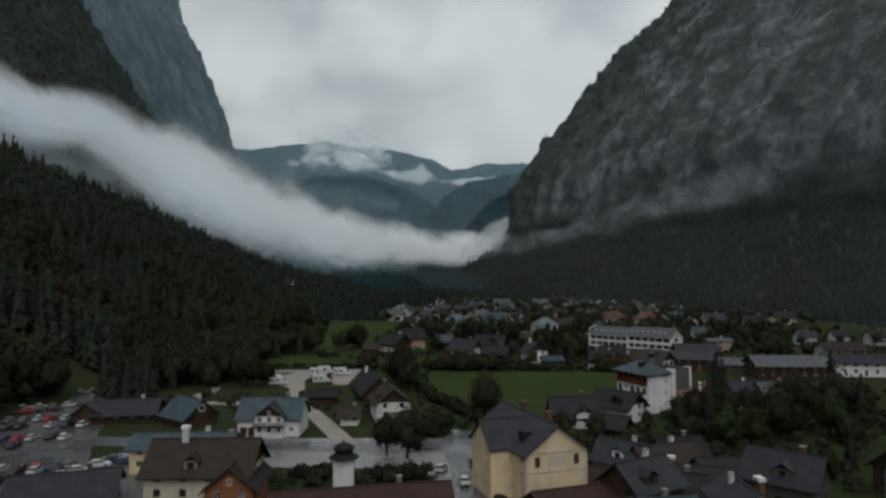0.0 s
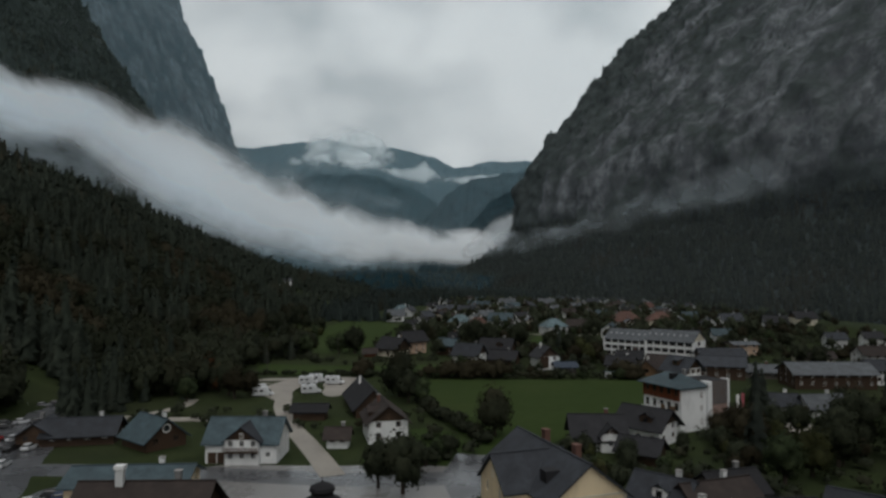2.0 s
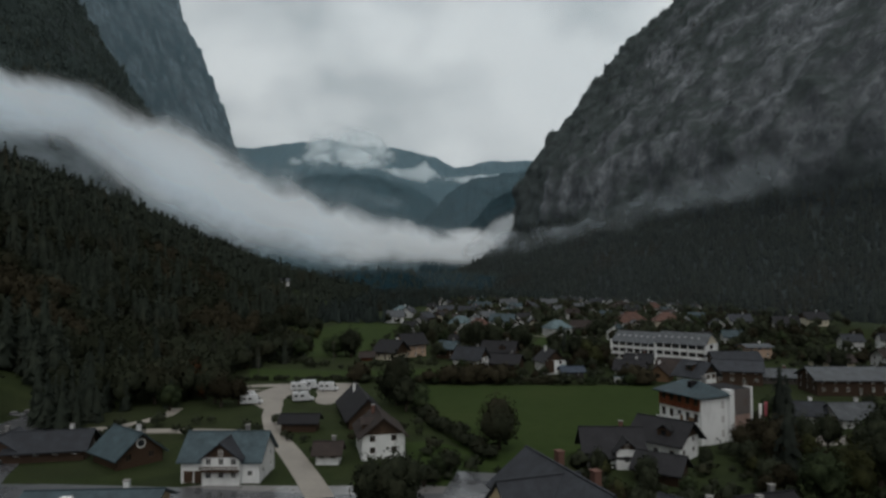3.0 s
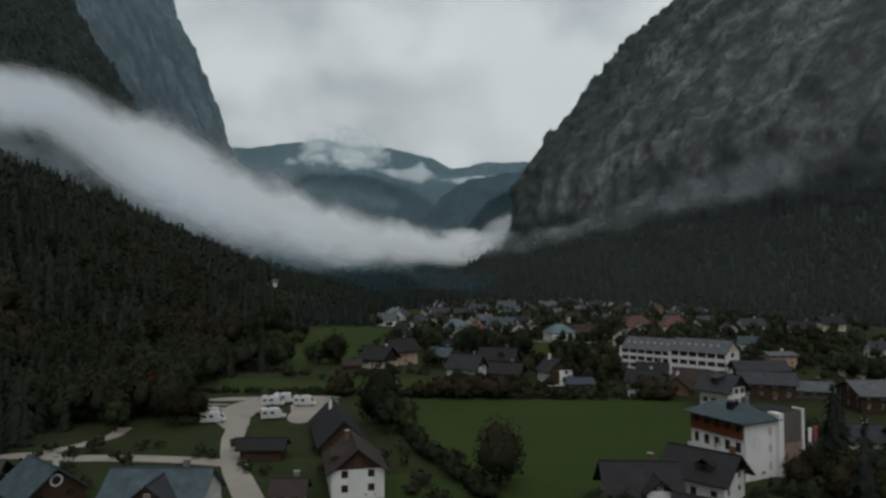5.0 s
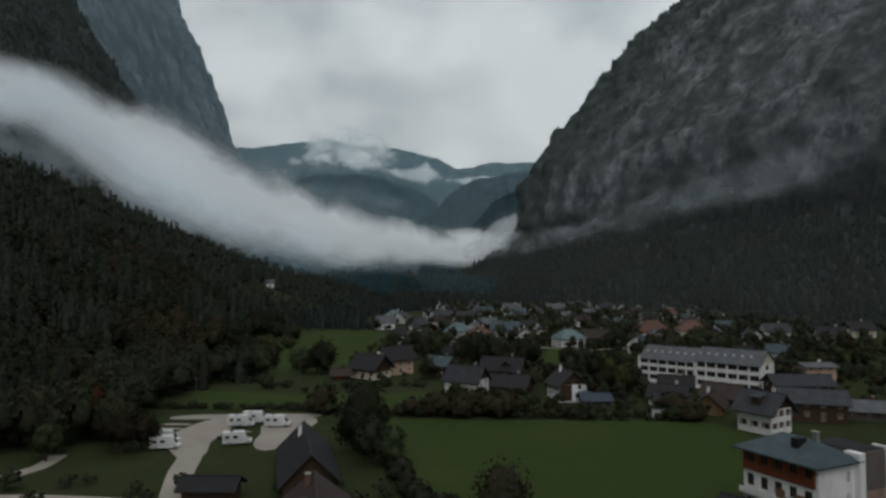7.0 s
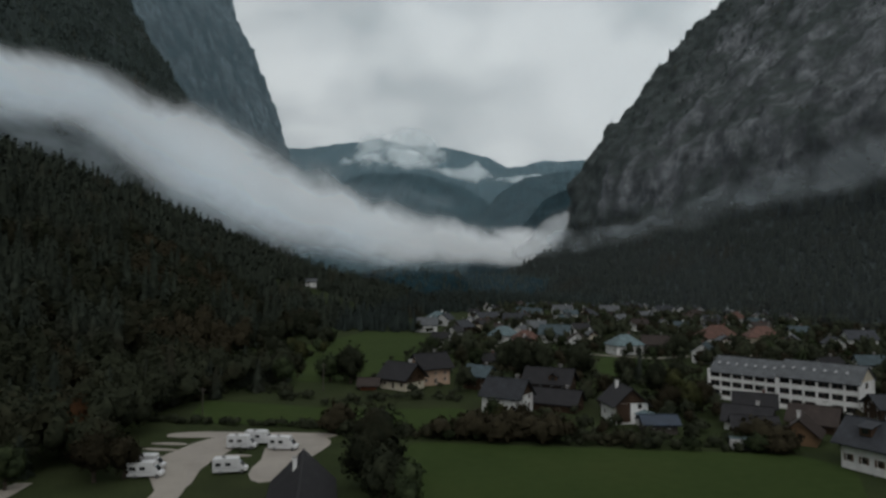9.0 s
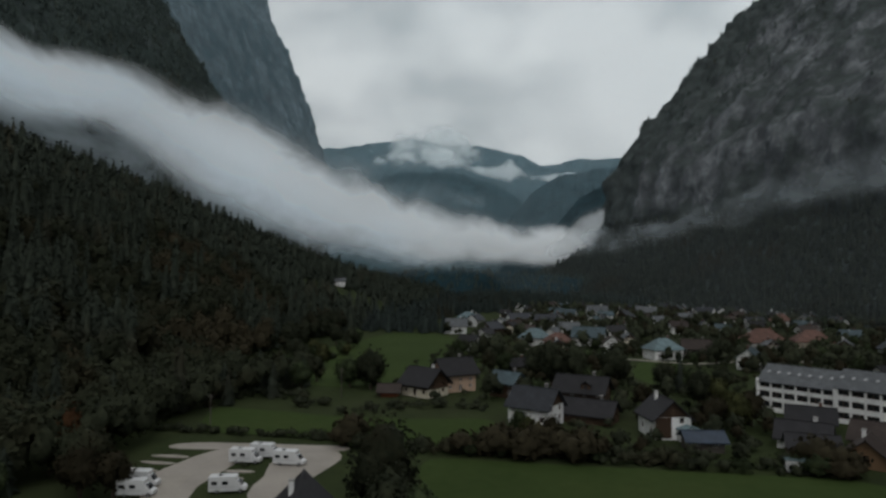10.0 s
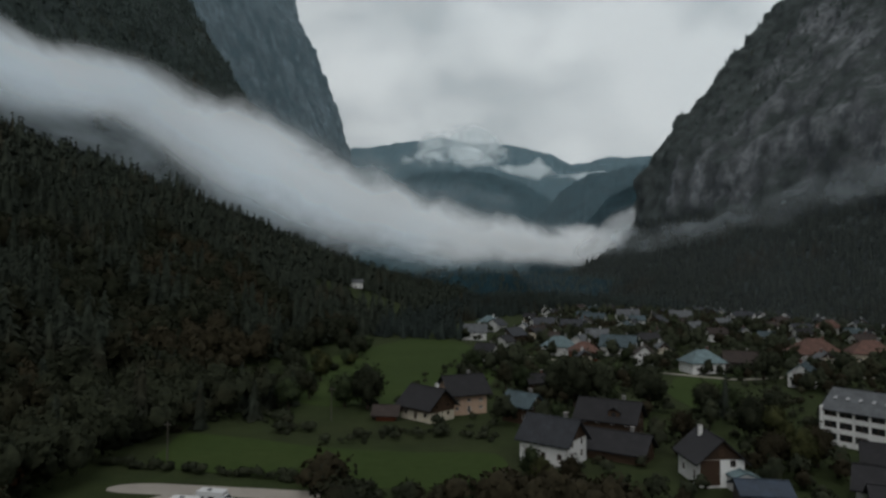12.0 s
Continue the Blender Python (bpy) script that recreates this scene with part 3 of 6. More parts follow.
fog_bank("cloud_puff", [(-1040, 3480, 625, 12), (-960, 3480, 640, 40), (-880, 3480, 655, 58), (-780, 3480, 640, 40), (-680, 3480, 620, 12)], M["cloud"], "white cloud puff between the ridges", 30, swell=1.3)
fog_bank("cloud_streak", [(-700, 3450, 575, 10), (-590, 3460, 552, 24), (-490, 3470, 535, 32), (-413, 3482, 545, 58), (-340, 3490, 522, 32), (-206, 3500, 508, 24), (-60, 3500, 512, 22), (120, 3500, 530, 12)],
         M["cloud"], "white cloud streak between the ridges", 20, swell=1.4)
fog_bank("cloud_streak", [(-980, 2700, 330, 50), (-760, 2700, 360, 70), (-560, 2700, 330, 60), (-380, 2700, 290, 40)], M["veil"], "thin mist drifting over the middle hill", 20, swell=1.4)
# the haze rows are see-through tinted sheets added to imitate distance haze
fog_bank("haze", [(-2600, 1350, 700, 1300), (-1300, 1650, 700, 1300), (-600, 1850, 600, 1200), (100, 2150, 500, 1100), (700, 2250, 500, 1100)], M["mist"], "blue-tinted sheet for distance haze across the upper valley", 10)
fog_bank("haze", [(-2600, 3300, 600, 1200), (-1200, 3380, 600, 1200), (-300, 3400, 600, 1200), (1200, 3400, 600, 1200)], M["mist"], "blue-tinted sheet for distance haze across the upper valley", 10)
fog_bank("haze", [(-430, 1040, 40, 40), (-250, 1090, 40, 60), (-150, 1100, 40, 60), (-45, 1010, 45, 60), (34, 876, 55, 60), (126, 712, 60, 60), (222, 546, 60, 55), (286, 330, 60, 50), (300, 150, 60, 50)], M["air"],
         "thin added haze sheet over the woods at the valley head", 5, swell=2.6)
fog_bank("haze", [(-90, 1150, 260, 260), (34, 870, 260, 280), (126, 706, 260, 300), (222, 540, 260, 300), (286, 320, 260, 300), (300, 100, 260, 300)], M["air"], "thin added haze sheet in front of the cliff", 5, swell=1.4)

# ---------------------------------------------------------------- flat surfaces of the valley floor


def slab(name, outline, z, material, label, category):
    """A level sheet on the ground with a rounded, slightly wandering outline."""
    out = []
    k = len(outline)
    for i in range(k):
        a, b = np.array(outline[i], float), np.array(outline[(i + 1) % k], float)
        steps = max(2, int(np.hypot(*(b - a)) / 4))
        for s in range(steps):
            out.append(a + (b - a) * s / steps)
    out = np.array(out)
    kern = np.array([1, 2, 3, 2, 1]) / 9
    pad = np.r_[out[-2:], out, out[:2]]
    out = np.stack([np.convolve(pad[:, c], kern, "valid") for c in (0, 1)], -1)
    out += (fbm(np.c_[out / 9, np.zeros(len(out))], 2, 8)[:, None] - 0.5) * 1.6
    bm = bmesh.new()
    top = [bm.verts.new((x, y, z)) for x, y in out]
    low = [bm.verts.new((x, y, -0.3)) for x, y in out]
    f = bm.faces.new(top)
    for i in range(len(top)):
        j = (i + 1) % len(top)
        bm.faces.new((top[i], low[i], low[j], top[j]))
    bmesh.ops.triangulate(bm, faces=[f])
    bmesh.ops.recalc_face_normals(bm, faces=bm.faces)
    ob = part(name, bm, material, None)
    tagged(ob, label, category, kind="structure")
    return ob


def strip(name, line, width, z, material, label, category="road"):
    line = np.array(line, float)
    t = np.linspace(0, len(line) - 1, len(line) * 10)
    c = np.stack([np.interp(t, np.arange(len(line)), line[:, k]) for k in (0, 1)], -1)
    kern = np.hanning(11)
    kern /= kern.sum()
    pad = np.pad(c, ((5, 5), (0, 0)), mode="reflect", reflect_type="odd")
    c = np.stack([np.convolve(pad[:, k], kern, "valid") for k in (0, 1)], -1)
    tan = np.gradient(c, axis=0)
    tan /= np.linalg.norm(tan, axis=1)[:, None]
    nrm = np.stack([-tan[:, 1], tan[:, 0]], -1)
    rows = []
    for k, zz in ((-0.5, -0.3), (-0.5, z), (0.5, z), (0.5, -0.3)):
        rows.append(np.c_[c + nrm * width * k, np.full(len(c), zz)])
    P = np.stack(rows, 1)
    ob = link_mesh(name, P.reshape(-1, 3), grid_faces(len(c), 4)[:, ::-1], material)
    tagged(ob, label, category, kind="structure")


slab("meadow_large", [(-36, 272), (48, 277), (57, 268), (45, 232), (34, 212), (26, 198), (14, 194), (8, 178), (-4, 174), (-10, 190), (-22, 222)], 0.06, M["meadow"], "mown green meadow in the village", "meadow")
slab("meadow_bank", [(-150, 232), (-122, 212), (-112, 222), (-122, 240), (-150, 262)], 0.06, M["meadow"], "rough green bank above the car park", "meadow")
slab("meadow_strip", [(-106, 309), (-94, 280), (-60, 283), (-22, 281), (-22, 296), (-26, 313), (-40, 308), (-62, 304)], 0.06, M["meadow"], "long green meadow behind the hedge", "meadow")
slab("meadow_hill", [(-120, 366), (-90, 346), (-62, 352), (-46, 389), (-51, 455), (-72, 500), (-94, 540), (-124, 542), (-132, 457)], 0.06, M["meadow"],
     "green hill meadow below the forest", "meadow")
slab("meadow_garden", [(-30, 162), (-6, 164), (-2, 176), (-16, 200), (-28, 196)], 0.04, M["meadow"], "green garden lawn", "meadow")
slab("meadow_village", [(24, 360), (40, 372), (34, 440), (18, 440), (12, 400)], 0.06, M["meadow"], "green lawn between houses", "meadow")
slab("camp_ground", [(-92, 271), (-52, 277), (-51, 272), (-92, 265)], 0.08, M["gravel"], "pale gravel turning strip of the camper park", "gravel")
slab("camp_lane", [(-82, 245), (-80, 270), (-72, 273), (-70, 258), (-70, 244), (-64, 230), (-69, 228)], 0.11, M["gravel"], "broad pale gravel lane of the camper park", "gravel")
slab("camp_bay", [(-66, 270), (-52, 274), (-51, 262), (-52, 250), (-51, 238), (-57, 237), (-60, 248), (-63, 260)], 0.10, M["gravel"], "pale gravel camper bay", "gravel")
for k, y in enumerate((250.5, 255.5, 260.5)):
    slab("camp_pitch_%d" % (k + 1), [(-91, y - 1.5), (-80, y - 0.5), (-80, y + 1.9), (-91, y + 0.9)], 0.13, M["gravel"], "narrow gravel pitch between grass strips", "gravel")
for k, y in enumerate((249, 253.5)):
    slab("camp_pitch_%d" % (k + 4), [(-71, y - 1.2), (-63, y), (-63, y + 2.2), (-71, y + 1.0)], 0.14, M["gravel"], "narrow gravel pitch between grass strips", "gravel")
slab("hotel_court", [(54, 204), (66, 199), (80, 203), (80, 211), (60, 214)], 0.09, M["path"], "pale paved court beside the hotel", "pavement")
slab("car_park", [(-150, 232), (-118, 206), (-84, 140), (-78, 122), (-96, 112), (-150, 140)], 0.08, M["asphalt"], "wet asphalt car park", "car park")
slab("village_square", [(-62, 164), (-29, 165), (-12, 168), (-3, 162), (-1, 143), (-3, 130), (-9, 130), (-11, 141), (-62, 141)], 0.08, M["paving"], "wet pale paved village square", "pavement")
slab("forecourt", [(-84, 150), (-56, 152), (-54, 124), (-62, 118), (-84, 122)], 0.06, M["asphalt"], "wet paved forecourt beside the houses", "pavement")
strip("road_main", [(-140, 152), (-90, 158), (-60, 158), (-32, 156), (-14, 158), (0, 160), (10, 170)], 8, 0.10, M["asphalt"], "wet village road")
strip("road_square", [(-6, 175), (-8, 160), (-4, 145), (-2, 125), (4, 100), (8, 70)], 9, 0.12, M["asphalt"], "wet village road")
strip("road_camp", [(-33, 158), (-38, 168), (-46, 183), (-54, 197), (-60, 210), (-65, 222), (-68, 232), (-75, 244), (-77, 250)], 5.0, 0.15, M["path"], "pale gravel lane")
strip("path_park", [(-120, 192), (-104, 205), (-92, 203), (-82, 204), (-70, 204), (-57, 202)], 4.5, 0.12, M["path"], "pale gravel path")
strip("path_wood", [(-101, 205), (-96, 214), (-94, 222), (-96, 230)], 3.5, 0.13, M["path"], "pale gravel path into the trees")
strip("road_village", [(-45, 482), (-9, 457), (16, 446), (40, 437), (62, 452), (110, 462)], 3, 0.10, M["path"], "pale village lane")

# ---------------------------------------------------------------- houses
window_meshes = {}


def window_mesh(w, h, frame_mat):
    key = (round(w, 2), round(h, 2), frame_mat)
    if key not in window_meshes:
        bar = 0.09
        bm = boxes((-w / 2, w / 2, 0, 0.1, -h / 2, -h / 2 + bar), (-w / 2, w / 2, 0, 0.1, h / 2 - bar, h / 2),
                   (-w / 2, -w / 2 + bar, 0.002, 0.098, -h / 2 + bar, h / 2 - bar), (w / 2 - bar, w / 2, 0.002, 0.098, -h / 2 + bar, h / 2 - bar),
                   (-bar / 2, bar / 2, 0.004, 0.096, -h / 2 + bar, h / 2 - bar))
        f = bpy.data.meshes.new("window")
        bm.to_mesh(f)
        bm.free()
        f.materials.append(M[frame_mat])
        bm = boxes((-w / 2 + bar, w / 2 - bar, 0.03, 0.05, -h / 2 + bar, h / 2 - bar))
        p = bpy.data.meshes.new("pane")
        bm.to_mesh(p)
        bm.free()
        p.materials.append(M["glass"])
        window_meshes[key] = (f, p)
    return window_meshes[key]


def add_window(parent, m, w, h, frame_mat="frame_white", name="window"):
    f, p = window_mesh(w, h, frame_mat)
    ob = new(name, f)
    ob.parent = parent
    ob.matrix_local = m
    pane = new("pane", p)
    pane.parent = ob
    return ob


def facade(bm, o, u, out, width, z0, z1, holes):
    """A wall face from o along u, with openings and their reveals."""
    us = sorted({0, width, *[c for h in holes for c in h[:2]]})
    zs = sorted({z0, z1, *[c for h in holes for c in h[2:]]})

    def at(a, z, d=0.0):
        return bm.verts.new((o[0] + u[0] * a - out[0] * d, o[1] + u[1] * a - out[1] * d, z))

    for a, b in zip(us, us[1:]):
        for c, d in zip(zs, zs[1:]):
            if not any(h[0] <= a and b <= h[1] and h[2] <= c and d <= h[3] for h in holes):
                bm.faces.new((at(a, c), at(b, c), at(b, d), at(a, d)))
    for a, b, c, d in holes:
        for p, q in (((a, c), (b, c)), ((b, c), (b, d)), ((b, d), (a, d)), ((a, d), (a, c))):
            bm.faces.new((at(*p), at(*p, 0.2), at(*q, 0.2), at(*q)))
        bm.faces.new((at(a, c, 0.2), at(b, c, 0.2), at(b, d, 0.2), at(a, d, 0.2)))


def uv_slab(corners, thick, uv_step=1.0):
    """A thick sheet over four (or three) corners, the first two along the eave; its UVs are metres along and up the slope."""
    bm = bmesh.new()
    layer = bm.loops.layers.uv.new("UVMap")
    p = [Vector(c) for c in corners]
    nrm = (p[1] - p[0]).cross(p[2] - p[0]).normalized()
    if nrm.z < 0:
        nrm = -nrm
    ax = (p[1] - p[0]).normalized()
    ay = nrm.cross(ax)
    top = [bm.verts.new(c) for c in p]
    low = [bm.verts.new(c - Vector((0, 0, thick))) for c in p]
    faces = [bm.faces.new(top), bm.faces.new(low[::-1])]
    for i in range(len(p)):
        j = (i + 1) % len(p)
        faces.append(bm.faces.new((top[i], low[i], low[j], top[j])))
    for f in faces:
        for loop in f.loops:
            d = loop.vert.co - p[0]
            loop[layer].uv = (d.dot(ax), d.dot(ay))
    bmesh.ops.recalc_face_normals(bm, faces=bm.faces)
    return bm


def moved(bm, m):
    bmesh.ops.transform(bm, matrix=m, verts=bm.verts)
    return bm


chimney_rng = random.Random(7)


def block(parent, m, L, W, storeys=2, sh=2.8, pitch=40, wall="white", roof="dark_tile", upper=None, gable=None, hip=0.0, over=0.8,
          wins=(3, 2), win=(1.0, 1.3), base=0.4, frame="frame_white", door=True, chimneys=1, attic=True, balcony=(), sides="SNEW", shutters=False):
    """One body of a house, its ridge along x. wins: windows a storey on the long sides and on the gable sides."""
    H = base + storeys * sh
    rise = math.tan(radians(pitch))
    ridge = H + rise * W / 2
    for s in range(storeys):
        z0, z1 = (0.0 if s == 0 else base + s * sh), base + (s + 1) * sh
        bm = bmesh.new()
        placed = []
        for key, o, u, out, width in (("S", (-L / 2, -W / 2), (1, 0), (0, -1), L), ("N", (L / 2, W / 2), (-1, 0), (0, 1), L),
                                      ("E", (L / 2, -W / 2), (0, 1), (1, 0), W), ("W", (-L / 2, W / 2), (0, -1), (-1, 0), W)):
            n = wins[0] if key in "SN" else wins[1]
            holes = []
            if key in sides:
                for i in range(n):
                    a = width * (i + 0.5) / n
                    wz = base + s * sh + 0.95
                    w, h = win
                    if door and s == 0 and key == "S" and i == n // 2:
                        w, h, wz = 1.1, 2.1, base + 0.02
                    h = min(h, z1 - wz - 0.15)
                    holes.append((a - w / 2, a + w / 2, wz, wz + h))
                    ang = math.atan2(-out[0], out[1]) + math.pi
                    c = Vector((o[0] + u[0] * a - out[0] * 0.16, o[1] + u[1] * a - out[1] * 0.16, wz + h / 2))
                    placed.append((m @ Matrix.Translation(c) @ Matrix.Rotation(ang, 4, "Z"), w, h))
            facade(bm, o, u, out, width, z0, z1, holes)
        mat = M[upper] if upper and s == storeys - 1 else M[wall]
        part("upper_wall" if mat is not M[wall] else "wall", moved(bm, m), mat, parent)
        for wm, w, h in placed:
            add_window(parent, wm, w, h, frame, "door" if h > 1.9 and w < 1.2 else "window")
        if shutters:
            for wm, w, h in placed:
                if h < 1.9:
                    for sx in (-1, 1):
                        x = sx * (w / 2 + 0.24)
                        part("shutter", moved(boxes((x - 0.2, x + 0.2, -0.22, -0.17, -h / 2, h / 2)), wm), M["frame_brown"], parent)
    th, ov = 0.28, over
    if hip:
        run = hip * W / 2
        e = H - rise * ov
        A, B, C, D = (-L / 2 - ov, -W / 2 - ov, e), (L / 2 + ov, -W / 2 - ov, e), (L / 2 + ov, W / 2 + ov, e), (-L / 2 - ov, W / 2 + ov, e)
        rx = max(0.01, L / 2 - run)
        P, Q = (-rx, 0, ridge), (rx, 0, ridge)
        for c in ((A, B, Q, P), (C, D, P, Q)):
            part("roof_slope", moved(uv_slab(c, th), m), M[roof], parent)
        for c in ((B, C, Q), (D, A, P)):
            part("roof_hip", moved(uv_slab(c, th), m), M[roof], parent)
    else:
        e = H - rise * ov + 0.05
        for sy in (-1, 1):
            c = [(-L / 2 - ov, sy * (W / 2 + ov), e), (L / 2 + ov, sy * (W / 2 + ov), e), (L / 2 + ov, 0, ridge + 0.05), (-L / 2 - ov, 0, ridge + 0.05)]
            part("roof_slope", moved(uv_slab(c, th), m), M[roof], parent)
        part("ridge_cap", moved(boxes((-L / 2 - ov, L / 2 + ov, -0.18, 0.18, ridge - 0.02, ridge + 0.12)), m), M[roof], parent)
        for sx in (-1, 1):
            bm = bmesh.new()
            x = sx * L / 2
            ring = [[bm.verts.new((x + sx * d, y, z)) for y, z in ((-W / 2, H), (W / 2, H), (0, ridge - 0.3))] for d in (0.02, -0.25)]
            bm.faces.new(ring[0])
            bm.faces.new(ring[1])
            for i in range(3):
                j = (i + 1) % 3
                bm.faces.new((ring[0][i], ring[0][j], ring[1][j], ring[1][i]))
            bmesh.ops.recalc_face_normals(bm, faces=bm.faces)
            part("gable", moved(bm, m), M[gable or upper or wall], parent)
            if attic and ("E" if sx > 0 else "W") in sides:
                wm = m @ Matrix.Translation((x + sx * 0.03, 0, H + (ridge - H) * 0.3)) @ Matrix.Rotation(radians(90 if sx > 0 else -90), 4, "Z")
                add_window(parent, wm, 0.9, 1.1, frame)
    for key in balcony:
        s = storeys - 1
        z = base + s * sh
        if key in "EW":
            sx = 1 if key == "E" else -1
            x0, x1 = sorted((sx * L / 2, sx * (L / 2 + 1.1)))
            xf = sx * (L / 2 + 1.06)
            part("balcony_floor", moved(boxes((x0, x1, -W / 2, W / 2, z - 0.1, z + 0.06)), m), M["brown_wood"], parent)
            bal = [(xf - 0.05, xf + 0.05, -W / 2, W / 2, z + 0.9, z + 1.0)] + [(xf - 0.03, xf + 0.03, y, y + 0.16, z + 0.06, z + 0.9) for y in np.arange(-W / 2, W / 2 - 0.1, 0.24)]
        else:
            sy = 1 if key == "N" else -1
            y0, y1 = sorted((sy * W / 2, sy * (W / 2 + 1.1)))
            yf = sy * (W / 2 + 1.06)
            part("balcony_floor", moved(boxes((-L / 2, L / 2, y0, y1, z - 0.1, z + 0.06)), m), M["brown_wood"], parent)
            bal = [(-L / 2, L / 2, yf - 0.05, yf + 0.05, z + 0.9, z + 1.0)] + [(x, x + 0.16, yf - 0.03, yf + 0.03, z + 0.06, z + 0.9) for x in np.arange(-L / 2, L / 2 - 0.1, 0.24)]
        part("balcony_railing", moved(boxes(*bal), m), M["brown_wood"], parent)
    for i in range(chimneys):
        x, y = (L * (0.22 - 0.4 * i), W * 0.12)
        top = ridge + 0.9
        ch = part("chimney", moved(boxes((x - 0.4, x + 0.4, y - 0.35, y + 0.35, H, top)), m), M[chimney_rng.choice(("white", "pale", "render_grey", "brick", "render_grey"))], parent)
        part("chimney_cap", moved(boxes((x - 0.5, x + 0.5, y - 0.45, y + 0.45, top, top + 0.12)), m), M["concrete"], ch)
    return H, ridge


def house(name, x, y, turn, label, category="house", group="", z=0.0, **spec):
    top = new(name)
    top.matrix_basis = pose(x, y, z, 0, 0, turn)
    tagged(top, label, category, group)
    block(top, Matrix.Identity(4), **spec)
    return top


# the yellow inn with its slate roof
inn = house("yellow_house", 6.9, 133, 114, "yellow plastered house with a slate cross-gable roof", L=22, W=11.6, storeys=3, sh=2.9, pitch=37, wall="yellow", roof="slate",
            wins=(6, 2), win=(0.95, 1.6), chimneys=0, gable="yellow", over=0.7, sides="NS", attic=False)
for wy in (-3.7, 3.7):
    add_window(inn, pose(-11.03, wy, 7.5, 0, 0, -90), 0.95, 1.7, "frame_brown")
    part("window_surround", boxes((-11.05, -11.005, wy - 0.72, wy + 0.72, 6.42, 6.6)), M["cream"], inn, "pale window sill")
part("blind_panel", boxes((-11.05, -11.005, -1.7, 1.7, 6.7, 8.5)), M["cream"], inn, "pale framed panel on the gable")
part("string_course", boxes((-11.09, -11.005, -5.85, 5.85, 5.7, 5.95)), M["cream"], inn, "pale string course")
for qy in (-5.55, 5.55):
    part("corner_band", boxes((-11.06, -11.005, qy - 0.28, qy + 0.28, 0.4, 8.9)), M["cream"], inn, "pale corner band")
block(inn, pose(-0.75, 4.2, 0, 0, 0, 90), L=11, W=9.0, storeys=3, sh=2.9, pitch=41, wall="yellow", roof="slate", wins=(2, 2), win=(0.95, 1.6), chimneys=0, door=False, gable="yellow",
      sides="E", over=0.5)
for cx, cy, cz in ((3.4, -1.0, 14.7), (-5.6, -1.2, 14.5)):
    stack = part("chimney", boxes((cx - 0.6, cx + 0.6, cy - 0.45, cy + 0.45, 10.5, cz)), M["brick"], inn, "red brick chimney")
    part("chimney_cap", boxes((cx - 0.7, cx + 0.7, cy - 0.55, cy + 0.55, cz, cz + 0.14)), M["brick"], stack)
part("cornice", boxes((-11.15, -11.02, -5.8, 5.8, 8.95, 9.2)), M["cream"], inn, "pale cornice band")
dorm = part("dormer", boxes((-7.4, -5.6, 2.4, 4.6, 10.2, 11.8)), M["dark_tile"], inn, "small dark dormer")

# the long school, two bodies and a stair gable
school = house("school", 56.8, 341.8, -38, "long white school block with a grey roof and window bands", "building", L=20.2, W=13.5, storeys=3, sh=2.72, pitch=31, wall="white", roof="grey_metal",
               wins=(6, 2), win=(2.85, 1.65), chimneys=0, over=0.5, base=0.3, frame="frame_brown", sides="SE", attic=False)
block(school, pose(20.6, -0.5, 0), L=20.6, W=13.5, storeys=3, sh=2.98, pitch=31, wall="white", roof="grey_metal", wins=(6, 1), win=(2.85, 1.65), chimneys=0, over=0.5, base=0.3,
      frame="frame_brown", sides="SE", attic=False, gable="cream")
for k in range(14):
    x = -8.5 + 2.75 * k
    light = part("skylight", moved(boxes((x - 0.35, x + 0.35, -0.5, 0.5, 0.0, 0.14)), pose(0, -3.6 + (-0.5 if k > 6 else 0), 10.62 + (0.76 if k > 6 else 0), 31, 0, 0)), M["metal"], school, "roof window")
for px_, w in ((10.25, 1.1), (-10.2, 0.4), (31.0, 0.4)):
    part("pier", boxes((px_ - w / 2, px_ + w / 2, -7.6, -6.72, 0, 9.0)), M["white"], school)

# the hotel: white below, timber above, with a stair tower
hotel = house("hotel", 42.2, 205.6, -59, "white and timber-clad hotel with a grey hipped roof", "hotel", L=12.4, W=8.0, storeys=3, sh=3.7, pitch=28, wall="white", roof="teal_metal", upper="red_wood",
              hip=1.0, wins=(5, 1), win=(1.3, 1.9), frame="frame_brown", over=1.2, chimneys=1, sides="S", base=0.3)
part("white_wall", boxes((6.22, 6.6, -4.0, 4.0, 0, 10.75)), M["white"], hotel, "plain white end wall")
part("white_fin", boxes((5.0, 7.4, 4.02, 5.4, 0, 11.8)), M["white"], hotel, "tall white fin wall")
part("white_fin", boxes((4.6, 6.9, 11.4, 11.9, 0, 12.0)), M["white"], hotel, "tall white fin wall")
part("stair_tower", boxes((-1.0, 6.6, 5.42, 11.38, 0, 5.8)), M["pink_render"], hotel, "pinkish rendered lower tower")
part("tower_top", boxes((-1.0, 6.6, 5.42, 11.38, 5.82, 11.6)), M["dark_render"], hotel, "dark grey upper tower")
part("tower_roof", boxes((-1.3, 6.3, 5.45, 11.38, 11.6, 11.75)), M["dark_tile"], hotel)
for k in range(3):
    for yy in (6.6, 9.8):
        add_window(hotel, pose(6.62, yy, 2.0 + 3.3 * k, 0, 0, 90), 1.0, 1.2, "frame_brown")
    add_window(hotel, pose(6.62, 2.6, 2.2 + 3.2 * k, 0, 0, 90), 0.7, 1.3, "frame_brown")
for x in np.arange(-6.0, 6.2, 2.4):
    part("timber_post", boxes((x - 0.1, x + 0.1, -4.3, -4.05, 7.8, 11.3)), M["red_wood"], hotel)
